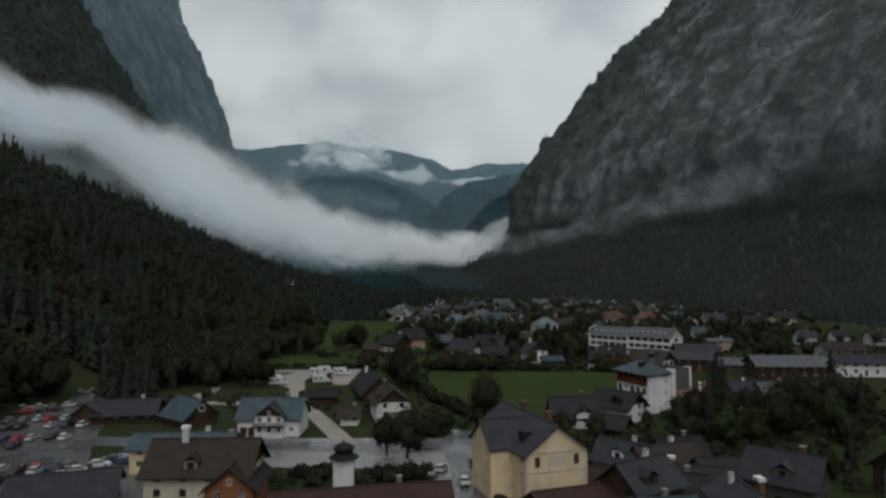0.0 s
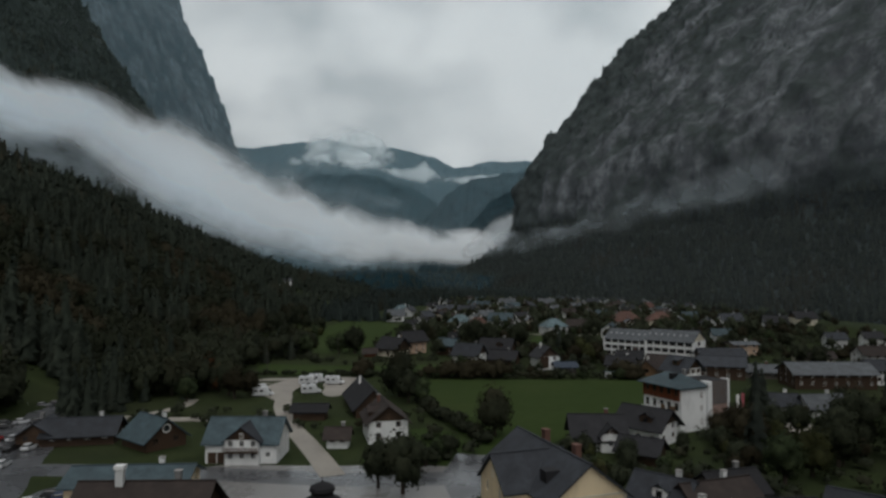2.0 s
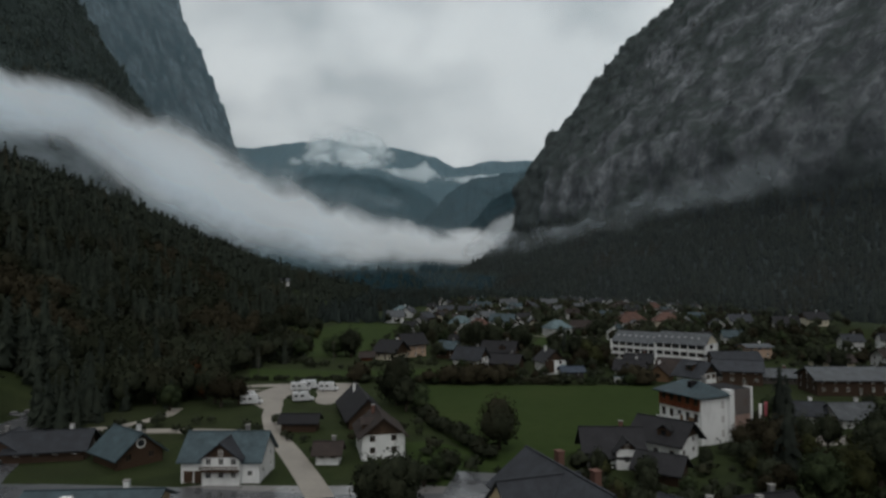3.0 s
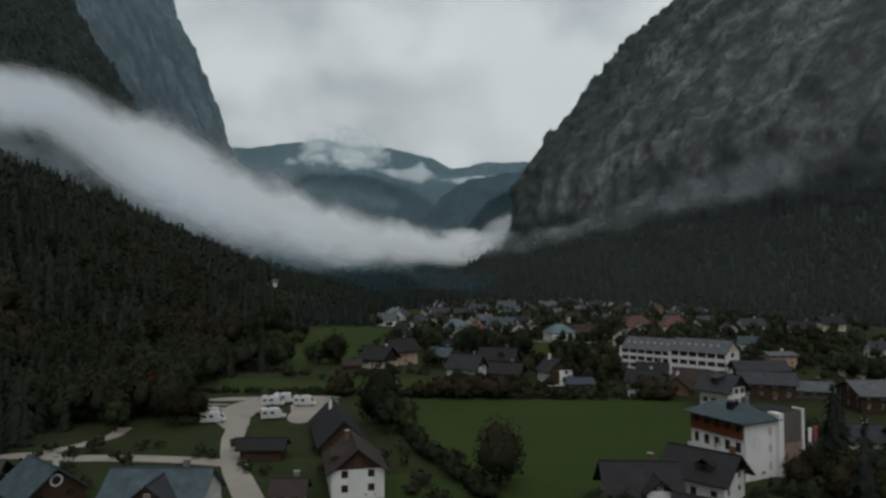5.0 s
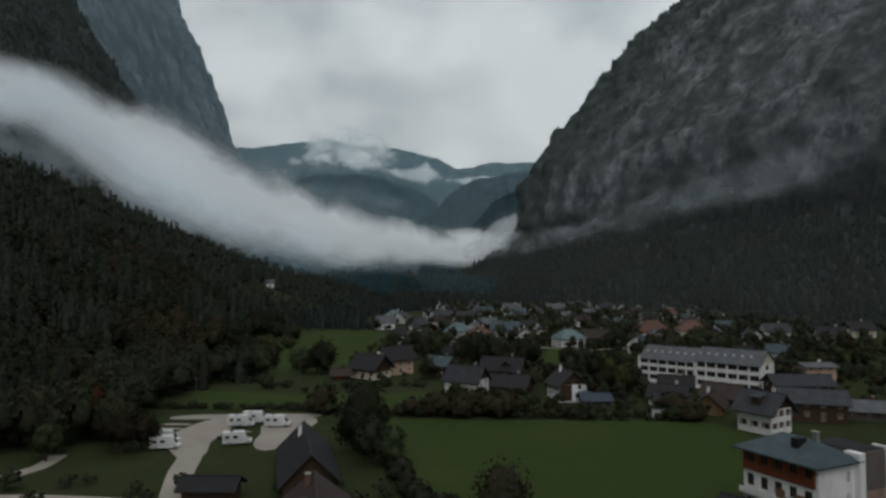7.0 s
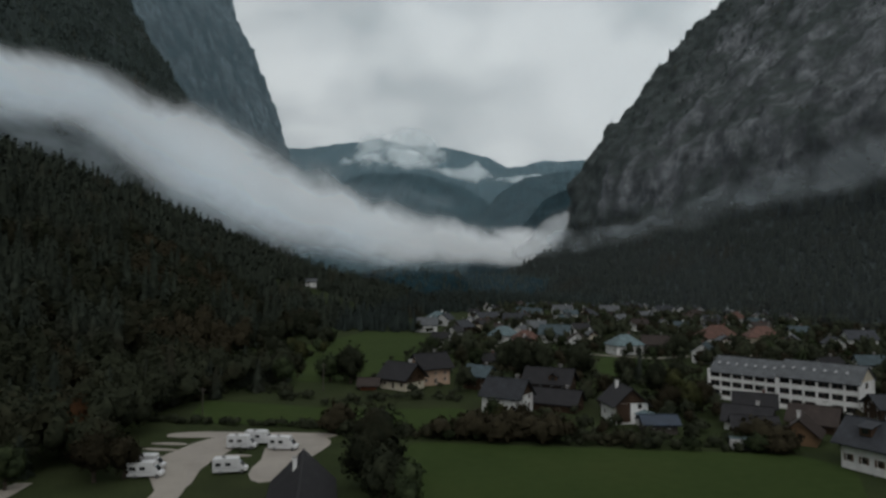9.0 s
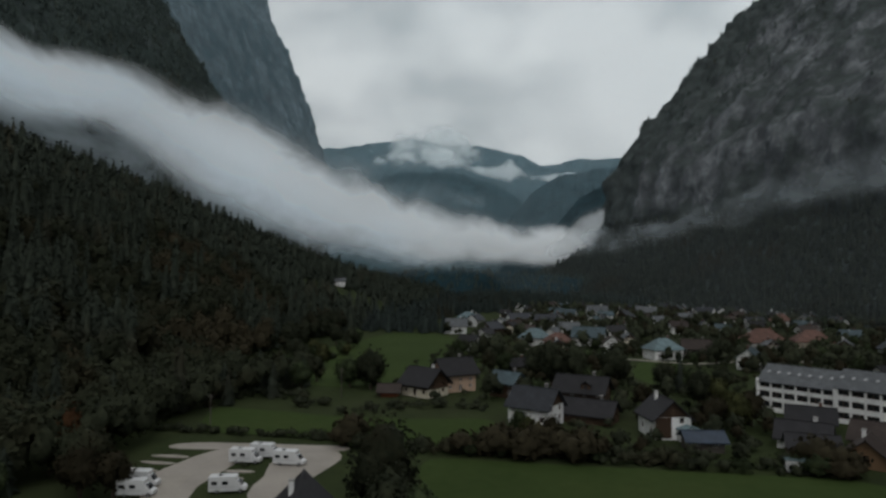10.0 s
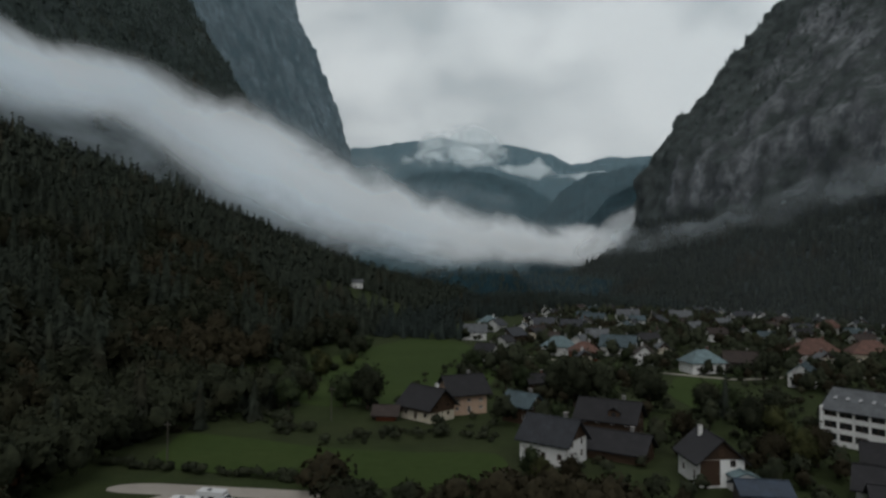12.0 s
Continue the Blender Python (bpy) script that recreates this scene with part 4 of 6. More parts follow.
part("timber_ledge", boxes((-6.2, 6.2, -4.35, -4.02, 7.5, 7.75)), M["red_wood"], hotel)
for x in (-0.3, 3.0):
    part("panel", boxes((x, x + 1.5, -4.12, -4.02, 1.0, 5.9)), M["tan_wood"], hotel, "tan timber panel")
part("dormer", boxes((1.2, 2.4, -2.6, -0.6, 12.2, 13.6), bevel=0.04), M["dark_tile"], hotel, "small dark roof dormer")
part("rear_wing", boxes((-6.0, -1.1, 4.02, 10.6, 0, 10.4)), M["white"], hotel, "white rear wing")
part("rear_roof", uv_slab([(-6.8, 3.6, 11.2), (0.4, 3.6, 11.2), (0.4, 11.4, 10.3), (-6.8, 11.4, 10.3)], 0.3), M["dark_tile"], hotel, "dark rear roof")
part("balcony_floor", boxes((-6.2, 6.2, -5.1, -4.02, 3.75, 3.95)), M["concrete"], hotel)
part("balcony_railing", boxes((-6.2, 6.2, -5.12, -5.04, 3.95, 4.85)), M["white"], hotel, "pale balcony railing")
# the white house by the meadow, its gable clad in dark timber
white_house = house("house", 60.2, 268.2, -52, "white two-storey house with a dark timber gable", "house", L=8.8, W=8.2, storeys=2, sh=2.75, pitch=41, wall="white", roof="slate", gable="brown_wood",
                    wins=(3, 3), win=(1.0, 1.4), over=1.4, base=0.6, frame="frame_brown", shutters=True, door=False)
white_dormer = part("dormer", boxes((-1.1, 1.1, -3.6, -1.0, 6.9, 8.6)), M["brown_wood"], white_house, "dark timber dormer")
part("dormer_roof", uv_slab([(-1.5, -4.0, 8.6), (1.5, -4.0, 8.6), (1.5, -0.4, 9.4), (-1.5, -0.4, 9.4)], 0.16), M["slate"], white_dormer)
part("dormer_window", boxes((-0.6, 0.6, -3.66, -3.61, 7.3, 8.3)), M["glass"], white_dormer)

HOUSES = [
    # x, y, turn, length, width, storeys, pitch, wall, roof, label
    (20.3, 184.5, 2, 10.5, 9, 1, 40, "white", "dark_tile", "white house under a dark tiled roof with a porch"),
    (32.6, 190.4, -40, 10.4, 8.6, 2, 37, "white", "dark_tile", "chalet with a broad dark tiled roof"),
    (86, 312, 3, 17, 9, 2, 28, "brown_wood", "slate", "long dark shed with a grey roof"),
    (78, 284, -14, 15, 10, 2, 28, "brown_wood", "slate", "long dark shed with a grey roof"),
    (107, 268, 2, 26, 13, 2, 24, "brown_wood", "grey_metal", "long low workshop with a grey roof"),
    (135, 276, -4, 22, 12, 2, 24, "white", "slate", "long low workshop with a grey roof"),
    (108, 352, 10, 11, 8, 2, 14, "peach", "grey_metal", "peach-coloured block with a flat roof"),
]
HOUSES_B = [
    (-15.2, 310, -22, 11.2, 8.8, 2, 42, "white", "slate", "white house with a steep grey roof"),
    (15.6, 305.0, 108, 10, 8.6, 2, 42, "white", "dark_tile", "white house with a dark timber gable"),
    (-2.0, 316, -18, 13.5, 8, 1, 36, "brown_wood", "dark_tile", "weathered dark timber barn beside a house"),
    (-4, 335, -14, 14, 9.5, 2, 38, "brown_wood", "dark_tile", "dark brown farmhouse with white chimneys"),
    (-52.5, 341, -28, 11, 9.5, 2, 40, "cream", "dark_tile", "small chalet with a cream ground floor"),
    (-45.5, 352, 40, 11, 9, 3, 40, "peach", "dark_tile", "peach-coloured chalet with a dark roof"),
    (-62.5, 336, 10, 5, 4, 1, 35, "red_wood", "brown_tile", "little red timber hut beside a chalet"),
    (22.5, 293, 8, 7.5, 6, 1, 24, "grey_wood", "blue_metal", "low shed with a blue metal roof"),
    (45, 301, -20, 10, 8, 1, 36, "white", "dark_tile", "small white house with a dark roof"),
]
HOUSES_C = [
    (53.5, 289, 65, 8, 7, 1, 40, "tan_wood", "brown_tile", "brown timber house with a tan gable"),
    (61, 303, -30, 10, 8, 1, 38, "brown_wood", "brown_tile", "dark timber house with small windows"),
    (44, 292, -8, 9, 7, 1, 32, "brown_wood", "dark_tile", "low dark timber shed near the meadow"),
    (52, 321, -15, 10, 8, 1, 34, "grey_wood", "dark_tile", "grey timber house below the school"),
    (92, 286, -10, 11, 8, 1, 26, "grey_wood", "grey_metal", "low white annex with a grey roof"),
    (150, 318, 4, 17, 10, 2, 30, "pale", "brown_tile", "pale house with a brown roof"),
    (85, 222, 8, 10, 8, 1, 34, "pale", "grey_metal", "pale house standing among trees"),
    (75, 225, -8, 8.5, 7, 1, 34, "white", "slate", "white house standing among trees"),
    (128, 326, -6, 14, 9, 1, 26, "cream", "brown_tile", "long low brown-roofed hall"),
]
NEAR = [
    (-28.6, 189, 108, 13, 9, 2, 38, "white", "brown_tile", "white farmhouse with a steep dark roof"),
    (-40, 222, 110, 26, 9.5, 1, 44, "brown_wood", "dark_tile", "long dark timber barn behind the farmhouse"),
    (-37.5, 180, 5, 4.6, 4, 1, 38, "white", "brown_tile", "little white outbuilding with a brown roof"),
    (-52, 207, 4, 8.5, 4.5, 1, 30, "brown_wood", "dark_tile", "low dark timber shed by the lane"),
    (-80, 178, -34, 11, 9.4, 1, 40, "brown_wood", "teal_metal", "dark timber house with a grey roof"),
    (-98, 180, 16, 15, 9, 1, 32, "brown_wood", "slate", "low dark house with a grey roof"),
    (-47.2, 116.5, 6, 16.5, 11, 3, 37, "cream", "brown_tile", "cream house under a broad brown roof"),
    (-62, 139, 8, 19, 8.5, 2, 24, "yellow", "teal_metal", "low yellow house under a teal sheet roof"),
    (-107, 178, 104, 9, 8, 1, 34, "brown_wood", "slate", "dark timber house with a gabled roof"),
    (-19.8, 112, 16.5, 27, 8.4, 1, 36, "brown_wood", "maroon_tile", "long building with a dark red-brown roof"),
    (-72, 116, 24, 16, 10, 1, 30, "grey_wood", "slate", "dark-roofed house beside the car park"),
]
NEAR_B = [
    (13.8, 118.2, 24, 14, 6.5, 1, 30, "brown_wood", "maroon_tile", "low shed with a dark red-brown roof"),
    (25, 121.5, 35, 10, 8.5, 2, 38, "brown_wood", "slate", "timber house under a dark tiled roof"),
    (26, 144, -38, 9, 7.5, 1, 40, "white", "slate", "white house under a grey slate roof"),
    (33.5, 143, 24, 12, 8, 1, 36, "brown_wood", "brown_tile", "dark timber house with a low roof"),
    (24, 111.5, 12, 14, 7.5, 1, 34, "white", "teal_metal", "house with a teal sheet roof"),
    (38.5, 113.5, 98, 9, 7, 2, 32, "white", "slate", "white gable house with a tall chimney"),
    (31.8, 126, -14, 8, 6.5, 1, 36, "white", "dark_tile", "white house with a brick chimney"),
    (50, 126.5, -38, 11, 9, 2, 40, "grey_wood", "slate", "timber house under a grey slate roof"),
    (74, 133, 22, 9, 8, 2, 38, "brown_wood", "slate", "timber house under a grey slate roof"),
    (67, 114, -28, 12, 9, 2, 38, "brown_wood", "dark_tile", "broad timber house under a dark tiled roof"),
    (84, 121, 30, 12, 10, 2, 36, "white", "dark_tile", "timber house under a dark tiled roof"),
    (37.5, 134, -10, 8, 5.5, 1, 26, "white", "dark_tile", "low white shed with a dark roof"),
    (38, 150, 20, 9, 7, 1, 36, "grey_wood", "dark_tile", "small grey timber house with a dark roof"),
    (21.5, 128.5, -30, 7, 5.5, 1, 36, "brown_wood", "maroon_tile", "small dark timber shed among houses"),
    (43, 139, 8, 8, 5.5, 1, 30, "white", "dark_tile", "low white shed with a dark roof"),
    (28, 173.5, -30, 8, 6, 1, 36, "brown_wood", "dark_tile", "small dark timber shed behind a garden"),
]
for rows in (HOUSES, HOUSES_B, HOUSES_C, NEAR, NEAR_B):
    for x, y, turn, L, W, st, pitch, wall, roof, label in rows:
        kind = "barn" if "barn" in label else "shed" if ("shed" in label or "workshop" in label or "hut" in label) else "house"
        big = st > 1 and wall in ("white", "cream", "pale", "orange")
        house(kind if kind != "house" else "house", x, y, turn, label, kind, L=L, W=W, storeys=st, sh=3.0 if "porch" in label else 2.1 if "chalet" in label else 2.4, pitch=pitch, wall=wall, roof=roof,
              upper="brown_wood" if wall in ("cream",) and st > 1 and "steep" not in label and "broad brown" not in label else None, gable="brown_wood" if wall in ("white", "cream") and "white gable" not in label else None,
              wins=(max(2, int(L / 3.4)), max(1, int(W / 3.6))), win=(1.15, 1.4), chimneys=0 if kind == "shed" else 1, balcony="W" if "chalet" in label else "",
              over=1.3 if "chalet" in label or "porch" in label else 0.9, door=st > 1, frame="frame_brown" if wall in ("white", "cream", "pale") or "timber" in label else "frame_white", hip=0.0)



def dormer(label, x, side, size=2.6, deep=3.4, roof="dark_tile", wall="brown_wood"):
    """A little gabled dormer on a long side of a house, found by its label."""
    for top in [o for o in scene.objects if o.get("label") == label]:
        L, W, st, pitch = [h[3:7] for h in HOUSES + HOUSES_B + NEAR + NEAR_B if h[9] == label][0]
        H = 0.4 + st * (3.0 if "porch" in label else 2.1 if "chalet" in label else 2.4)
        bm = boxes((-size / 2, size / 2, -deep / 2, deep / 2, 0, 1.5))
        m = pose(x, side * (W / 2 - deep / 2 - 0.5), H + 0.2, 0, 0, 0)
        body = part("dormer", moved(bm, m), M[wall], top)
        for sx in (-1, 1):
            c = [(sx * (size / 2 + 0.3), -deep / 2 - 0.3, 1.35), (sx * (size / 2 + 0.3), deep / 2 + 0.4, 1.35), (0, deep / 2 + 0.4, 2.5), (0, -deep / 2 - 0.3, 2.5)]
            part("dormer_roof", moved(uv_slab(c, 0.14), m), M[roof], body)
        bm = boxes((-0.5, 0.5, -0.04, 0.04, 0.3, 1.3))
        part("dormer_window", moved(bm, m @ Matrix.Translation((0, -deep / 2 - 0.02 if side < 0 else deep / 2 + 0.02, 0))), M["glass"], body)


def stack(label, x, y, z0, z1, w=0.6):
    """A broad chimney, brick below and white above."""
    top = [o for o in scene.objects if o.get("label") == label][0]
    ch = part("chimney", boxes((x - w, x + w, y - 0.4, y + 0.4, z0, z1)), M["pale"] if "cream" in label else M["brick"], top, "chimney with a white head")
    part("chimney_cap", boxes((x - w - 0.15, x + w + 0.15, y - 0.55, y + 0.55, z1, z1 + 0.55)), M["white"], ch)


dormer("timber house under a dark tiled roof", -1.5, -1)
dormer("timber house under a grey slate roof", 0.6, -1, 3.0, 3.6, "slate", "grey_wood")
dormer("broad timber house under a dark tiled roof", -3.5, -1, 3.4, 4.0, "slate")
dormer("broad timber house under a dark tiled roof", 3.2, -1, 2.8, 3.6, "slate")
dormer("chalet with a broad dark tiled roof", 1.6, -1, 2.8, 3.4)
dormer("white farmhouse with a steep dark roof", -1.5, 1, 2.8, 3.4, "brown_tile")
dormer("dark brown farmhouse with white chimneys", 2.0, -1)
dormer("white house under a grey slate roof", 0.5, -1, 2.4, 3.0, "slate", "white")
dormer("house with a teal sheet roof", -2.5, -1, 2.6, 3.2, "teal_metal", "grey_wood")
stack("white house with a brick chimney", -1.2, 0.4, 4.0, 7.2, 0.9)
stack("white gable house with a tall chimney", -2.4, -1.4, 4.5, 8.4, 0.7)
dormer("cream house under a broad brown roof", -1.0, -1, 2.2, 3.0, "brown_tile", "render_grey")
stack("cream house under a broad brown roof", -3.4, -0.4, 9.5, 13.4, 0.5)
stack("broad timber house under a dark tiled roof", -2.0, 0.6, 6.0, 9.9, 0.5)

# the white terrace with a long teal roof and a middle gable
terrace = house("terrace", -54.5, 170, 4, "white house with a long teal roof and middle gable", "house", L=14.8, W=10, storeys=2, sh=2.1, pitch=38, wall="white", roof="teal_metal",
                wins=(4, 2), chimneys=1, gable="white", over=0.7)
block(terrace, pose(0.6, -1.6, 0, 0, 0, 90), L=9.8, W=7, storeys=2, sh=2.4, pitch=38, wall="white", roof="slate", wins=(2, 3), chimneys=0, door=False, gable="brown_wood", over=0.6)
for gx in (-6.0, -4.0):
    door = part("garage_door", boxes((gx - 0.85, gx + 0.85, -5.1, -5.02, 0.1, 2.3)), M["brown_wood"], terrace, "dark garage door")
    part("door_frame", boxes((gx - 0.98, gx + 0.98, -5.08, -5.015, 2.3, 2.44)), M["frame_white"], door)
part("balcony_floor", boxes((-3.0, 4.2, -7.6, -6.45, 2.7, 2.86)), M["brown_wood"], terrace)
rail = [(-3.0, 4.2, -7.6, -7.52, 3.7, 3.8)] + [(x, x + 0.14, -7.58, -7.54, 2.86, 3.7) for x in np.arange(-3.0, 4.1, 0.28)]
part("balcony_railing", boxes(*rail), M["brown_wood"], terrace)
# orange gable house beside the road
orange_house = house("house", -41.5, 115.5, 100, "house with a bright orange gable under a brown roof", "house", L=12, W=7.5, storeys=2, sh=2.7, pitch=40, wall="orange", roof="brown_tile",
                     wins=(3, 2), chimneys=1, over=0.8)
# a white transformer tower with a dark cap
tower = new("kiosk")
tower.matrix_basis = pose(-26.5, 127.5, 0, 0, 0, 8) @ Matrix.Scale(1.35, 4)
tagged(tower, "small white square tower with a dark bulbous dome", "kiosk")
part("body", boxes((-1.3, 1.3, -1.3, 1.3, 0, 4.4), bevel=0.06), M["white"], tower)
cap = bmesh.new()
rings = []
for radius, height in ((1.3, 4.38), (2.05, 4.4), (2.0, 4.55), (1.45, 4.85), (1.12, 5.1), (1.2, 5.3), (1.42, 5.6), (1.3, 5.95), (0.75, 6.25), (0.2, 6.42), (0.06, 6.6), (0.05, 7.0)):
    rings.append([cap.verts.new((radius * math.cos(k * math.pi / 8), radius * math.sin(k * math.pi / 8), height)) for k in range(16)])
for low_ring, high_ring in zip(rings, rings[1:]):
    for k in range(16):
        cap.faces.new((low_ring[k], low_ring[(k + 1) % 16], high_ring[(k + 1) % 16], high_ring[k]))
cap.faces.new(rings[-1])
cap.faces.new(rings[0][::-1])
part("cap", cap, M["dark_tile"], tower)

# ---------------------------------------------------------------- the far village
VILLAGE = [
    (-87, 551, 10, 14, "white", "grey_metal"), (-94, 630, -20, 13, "pale", "cyan_metal"), (-62, 540, 60, 12, "brown_wood", "slate"), (-32, 493, -10, 14, "pale", "cyan_metal"),
    (-19, 476, 20, 12, "red_wood", "red_tile"), (-4, 501, -8, 16, "white", "teal_metal"), (-17, 545, 15, 13, "brown_wood", "grey_metal"), (-34, 608, 0, 15, "cream", "slate"),
    (-55, 617, 30, 15, "white", "slate"), (-24, 677, -15, 16, "pale", "teal_metal"), (0, 733, 10, 17, "white", "grey_metal"), (21, 673, 70, 14, "cream", "slate"),
    (41, 736, 0, 16, "pale", "grey_metal"), (86, 905, 10, 22, "white", "cyan_metal"), (92, 755, -30, 14, "white", "slate"), (29, 454, 25, 14, "white", "cyan_metal"),
]
VILLAGE_B = [
    (44, 459, -5, 12, "grey_wood", "brown_tile"), (81, 501, 8, 20, "white", "red_tile"), (106, 510, 0, 17, "cream", "red_tile"), (105, 634, 20, 12, "white", "slate"),
    (130, 667, -10, 14, "pale", "red_tile"), (148, 674, 60, 12, "white", "slate"), (-84, 606, 75, 12, "pale", "slate"), (152, 506, 5, 14, "white", "slate"),
    (173, 484, -12, 14, "pale", "dark_tile"), (207, 524, 10, 15, "cream", "dark_tile"), (162, 381, 4, 9, "pale", "slate"), (182, 386, 0, 9, "white", "dark_tile"),
    (199, 383, 6, 9, "pale", "brown_tile"), (-28, 383, 30, 7, "brown_wood", "dark_tile"), (-27, 345, -30, 9, "brown_wood", "teal_metal"), (118, 560, 30, 13, "white", "brown_tile"),
]
rng = random.Random(11)
spots = [(x, y) for x, y, *_ in VILLAGE + VILLAGE_B]
more = []
tries = 0
while len(more) < 66 and tries < 9000:
    tries += 1
    y = rng.uniform(390, 860)
    x = rng.uniform(-60 - (y - 400) * 0.06, 120 + (y - 390) * 0.12 if y < 600 else 235 - (y - 600) * 0.5)
    if y < 450 and x < 60:
        continue
    if all((x - a) ** 2 + (y - b) ** 2 > 17 ** 2 for a, b in spots) and ((x - 20) ** 2 + (y - 410) ** 2 > 45 ** 2):
        spots.append((x, y))
        more.append((x, y, rng.choice((0, 10, -15, 70, 90, 100, 30)), rng.uniform(7.5, 11), rng.choice(("white", "white", "white", "cream", "pale", "brown_wood")),
                     rng.choice(("slate", "dark_tile", "brown_tile", "grey_metal", "slate", "teal_metal", "dark_tile"))))
COLOUR = {"white": "white", "cream": "cream", "pale": "pale grey", "brown_wood": "dark timber", "grey_wood": "grey timber", "red_wood": "red timber"}
TOP = {"slate": "slate", "dark_tile": "dark tiled", "brown_tile": "brown tiled", "grey_metal": "grey metal", "teal_metal": "teal metal", "red_tile": "red tiled", "cyan_metal": "pale green metal"}
for x, y, turn, L, wall, roof in VILLAGE + VILLAGE_B + more:
    house("village_house", x, y, turn, "%s village house with a %s roof" % (COLOUR[wall], TOP[roof]), "house", "houses of the far village", L=L, W=L * 0.75, storeys=2, sh=2.35, pitch=38, wall=wall,
          roof=roof, gable="brown_wood" if wall == "cream" else None, wins=(2, 1) if y > 560 else (3, 2), win=(1.1, 1.3), chimneys=1, over=0.8, door=False, sides="SW" if x > 0 else "SE",
          hip=0.9 if roof in ("red_tile", "cyan_metal") else 0.0)

# a round window in the dark timber gable, and a porch dormer
gable_house = [o for o in scene.objects if o.get("label") == "dark timber house with a grey roof"][0]
ring = bmesh.new()
bmesh.ops.create_cone(ring, cap_ends=True, segments=20, radius1=1.0, radius2=1.0, depth=0.16, matrix=pose(5.62, 0, 4.6, 0, 90, 0))
rim_part = part("round_window", ring, M["frame_white"], gable_house, "white round-framed window")
ring = bmesh.new()
bmesh.ops.create_cone(ring, cap_ends=True, segments=20, radius1=0.72, radius2=0.72, depth=0.2, matrix=pose(5.63, 0, 4.6, 0, 90, 0))
part("pane", ring, M["glass"], rim_part)
porch = [o for o in scene.objects if o.get("label") == "white house under a dark tiled roof with a porch"][0]
block(porch, pose(2.2, -3.4, 0, 0, 0, 90), L=4.4, W=4.2, storeys=1, sh=3.6, pitch=40, wall="white", roof="dark_tile", wins=(1, 1), chimneys=0, door=False, gable="brown_wood", over=0.7, sides="W")

clad = [o for o in scene.objects if o.get("label") == "white house with a dark timber gable"][0]
part("cladding", boxes((-5.14, -5.02, 0.4, 4.2, 0.5, 5.15)), M["brown_wood"], clad, "dark timber cladding on the gable wall")
block(clad, pose(-6.2, -3.2, 0), L=3.0, W=4.5, storeys=1, sh=2.4, pitch=18, wall="pale", roof="cyan_metal", wins=(1, 1), chimneys=0, door=False, over=0.3, attic=False, sides="S")

# ---------------------------------------------------------------- trees


def soft_normals(me, normals):
    """Leaves are shaded by the swell of the crown they grow on, as a dense crown is."""
    normals = normals / np.maximum(1e-6, np.linalg.norm(normals, axis=1))[:, None]
    me.polygons.foreach_set("use_smooth", np.ones(len(me.polygons), dtype=bool))
    me.normals_split_custom_set_from_vertices(normals.astype(np.float32))


def outward(verts, faces, normals):
    """Winds each face so that it looks the way its crown swells."""
    a, b, c = verts[faces[:, 0]], verts[faces[:, 1]], verts[faces[:, 2]]
    inward = np.einsum("ij,ij->i", np.cross(b - a, c - a), normals[faces[:, 0]]) < 0
    faces = faces.copy()
    faces[inward] = faces[inward][:, ::-1]
    return faces


def blob_shape(level):
    bm = bmesh.new()
    bmesh.ops.create_icosphere(bm, subdivisions=level, radius=1.0)
    shape = np.array([v.co[:] for v in bm.verts]), np.array([[v.index for v in f.verts] for f in bm.faces])
    bm.free()
    return shape


BLOBS = {1: blob_shape(1), 2: blob_shape(2)}


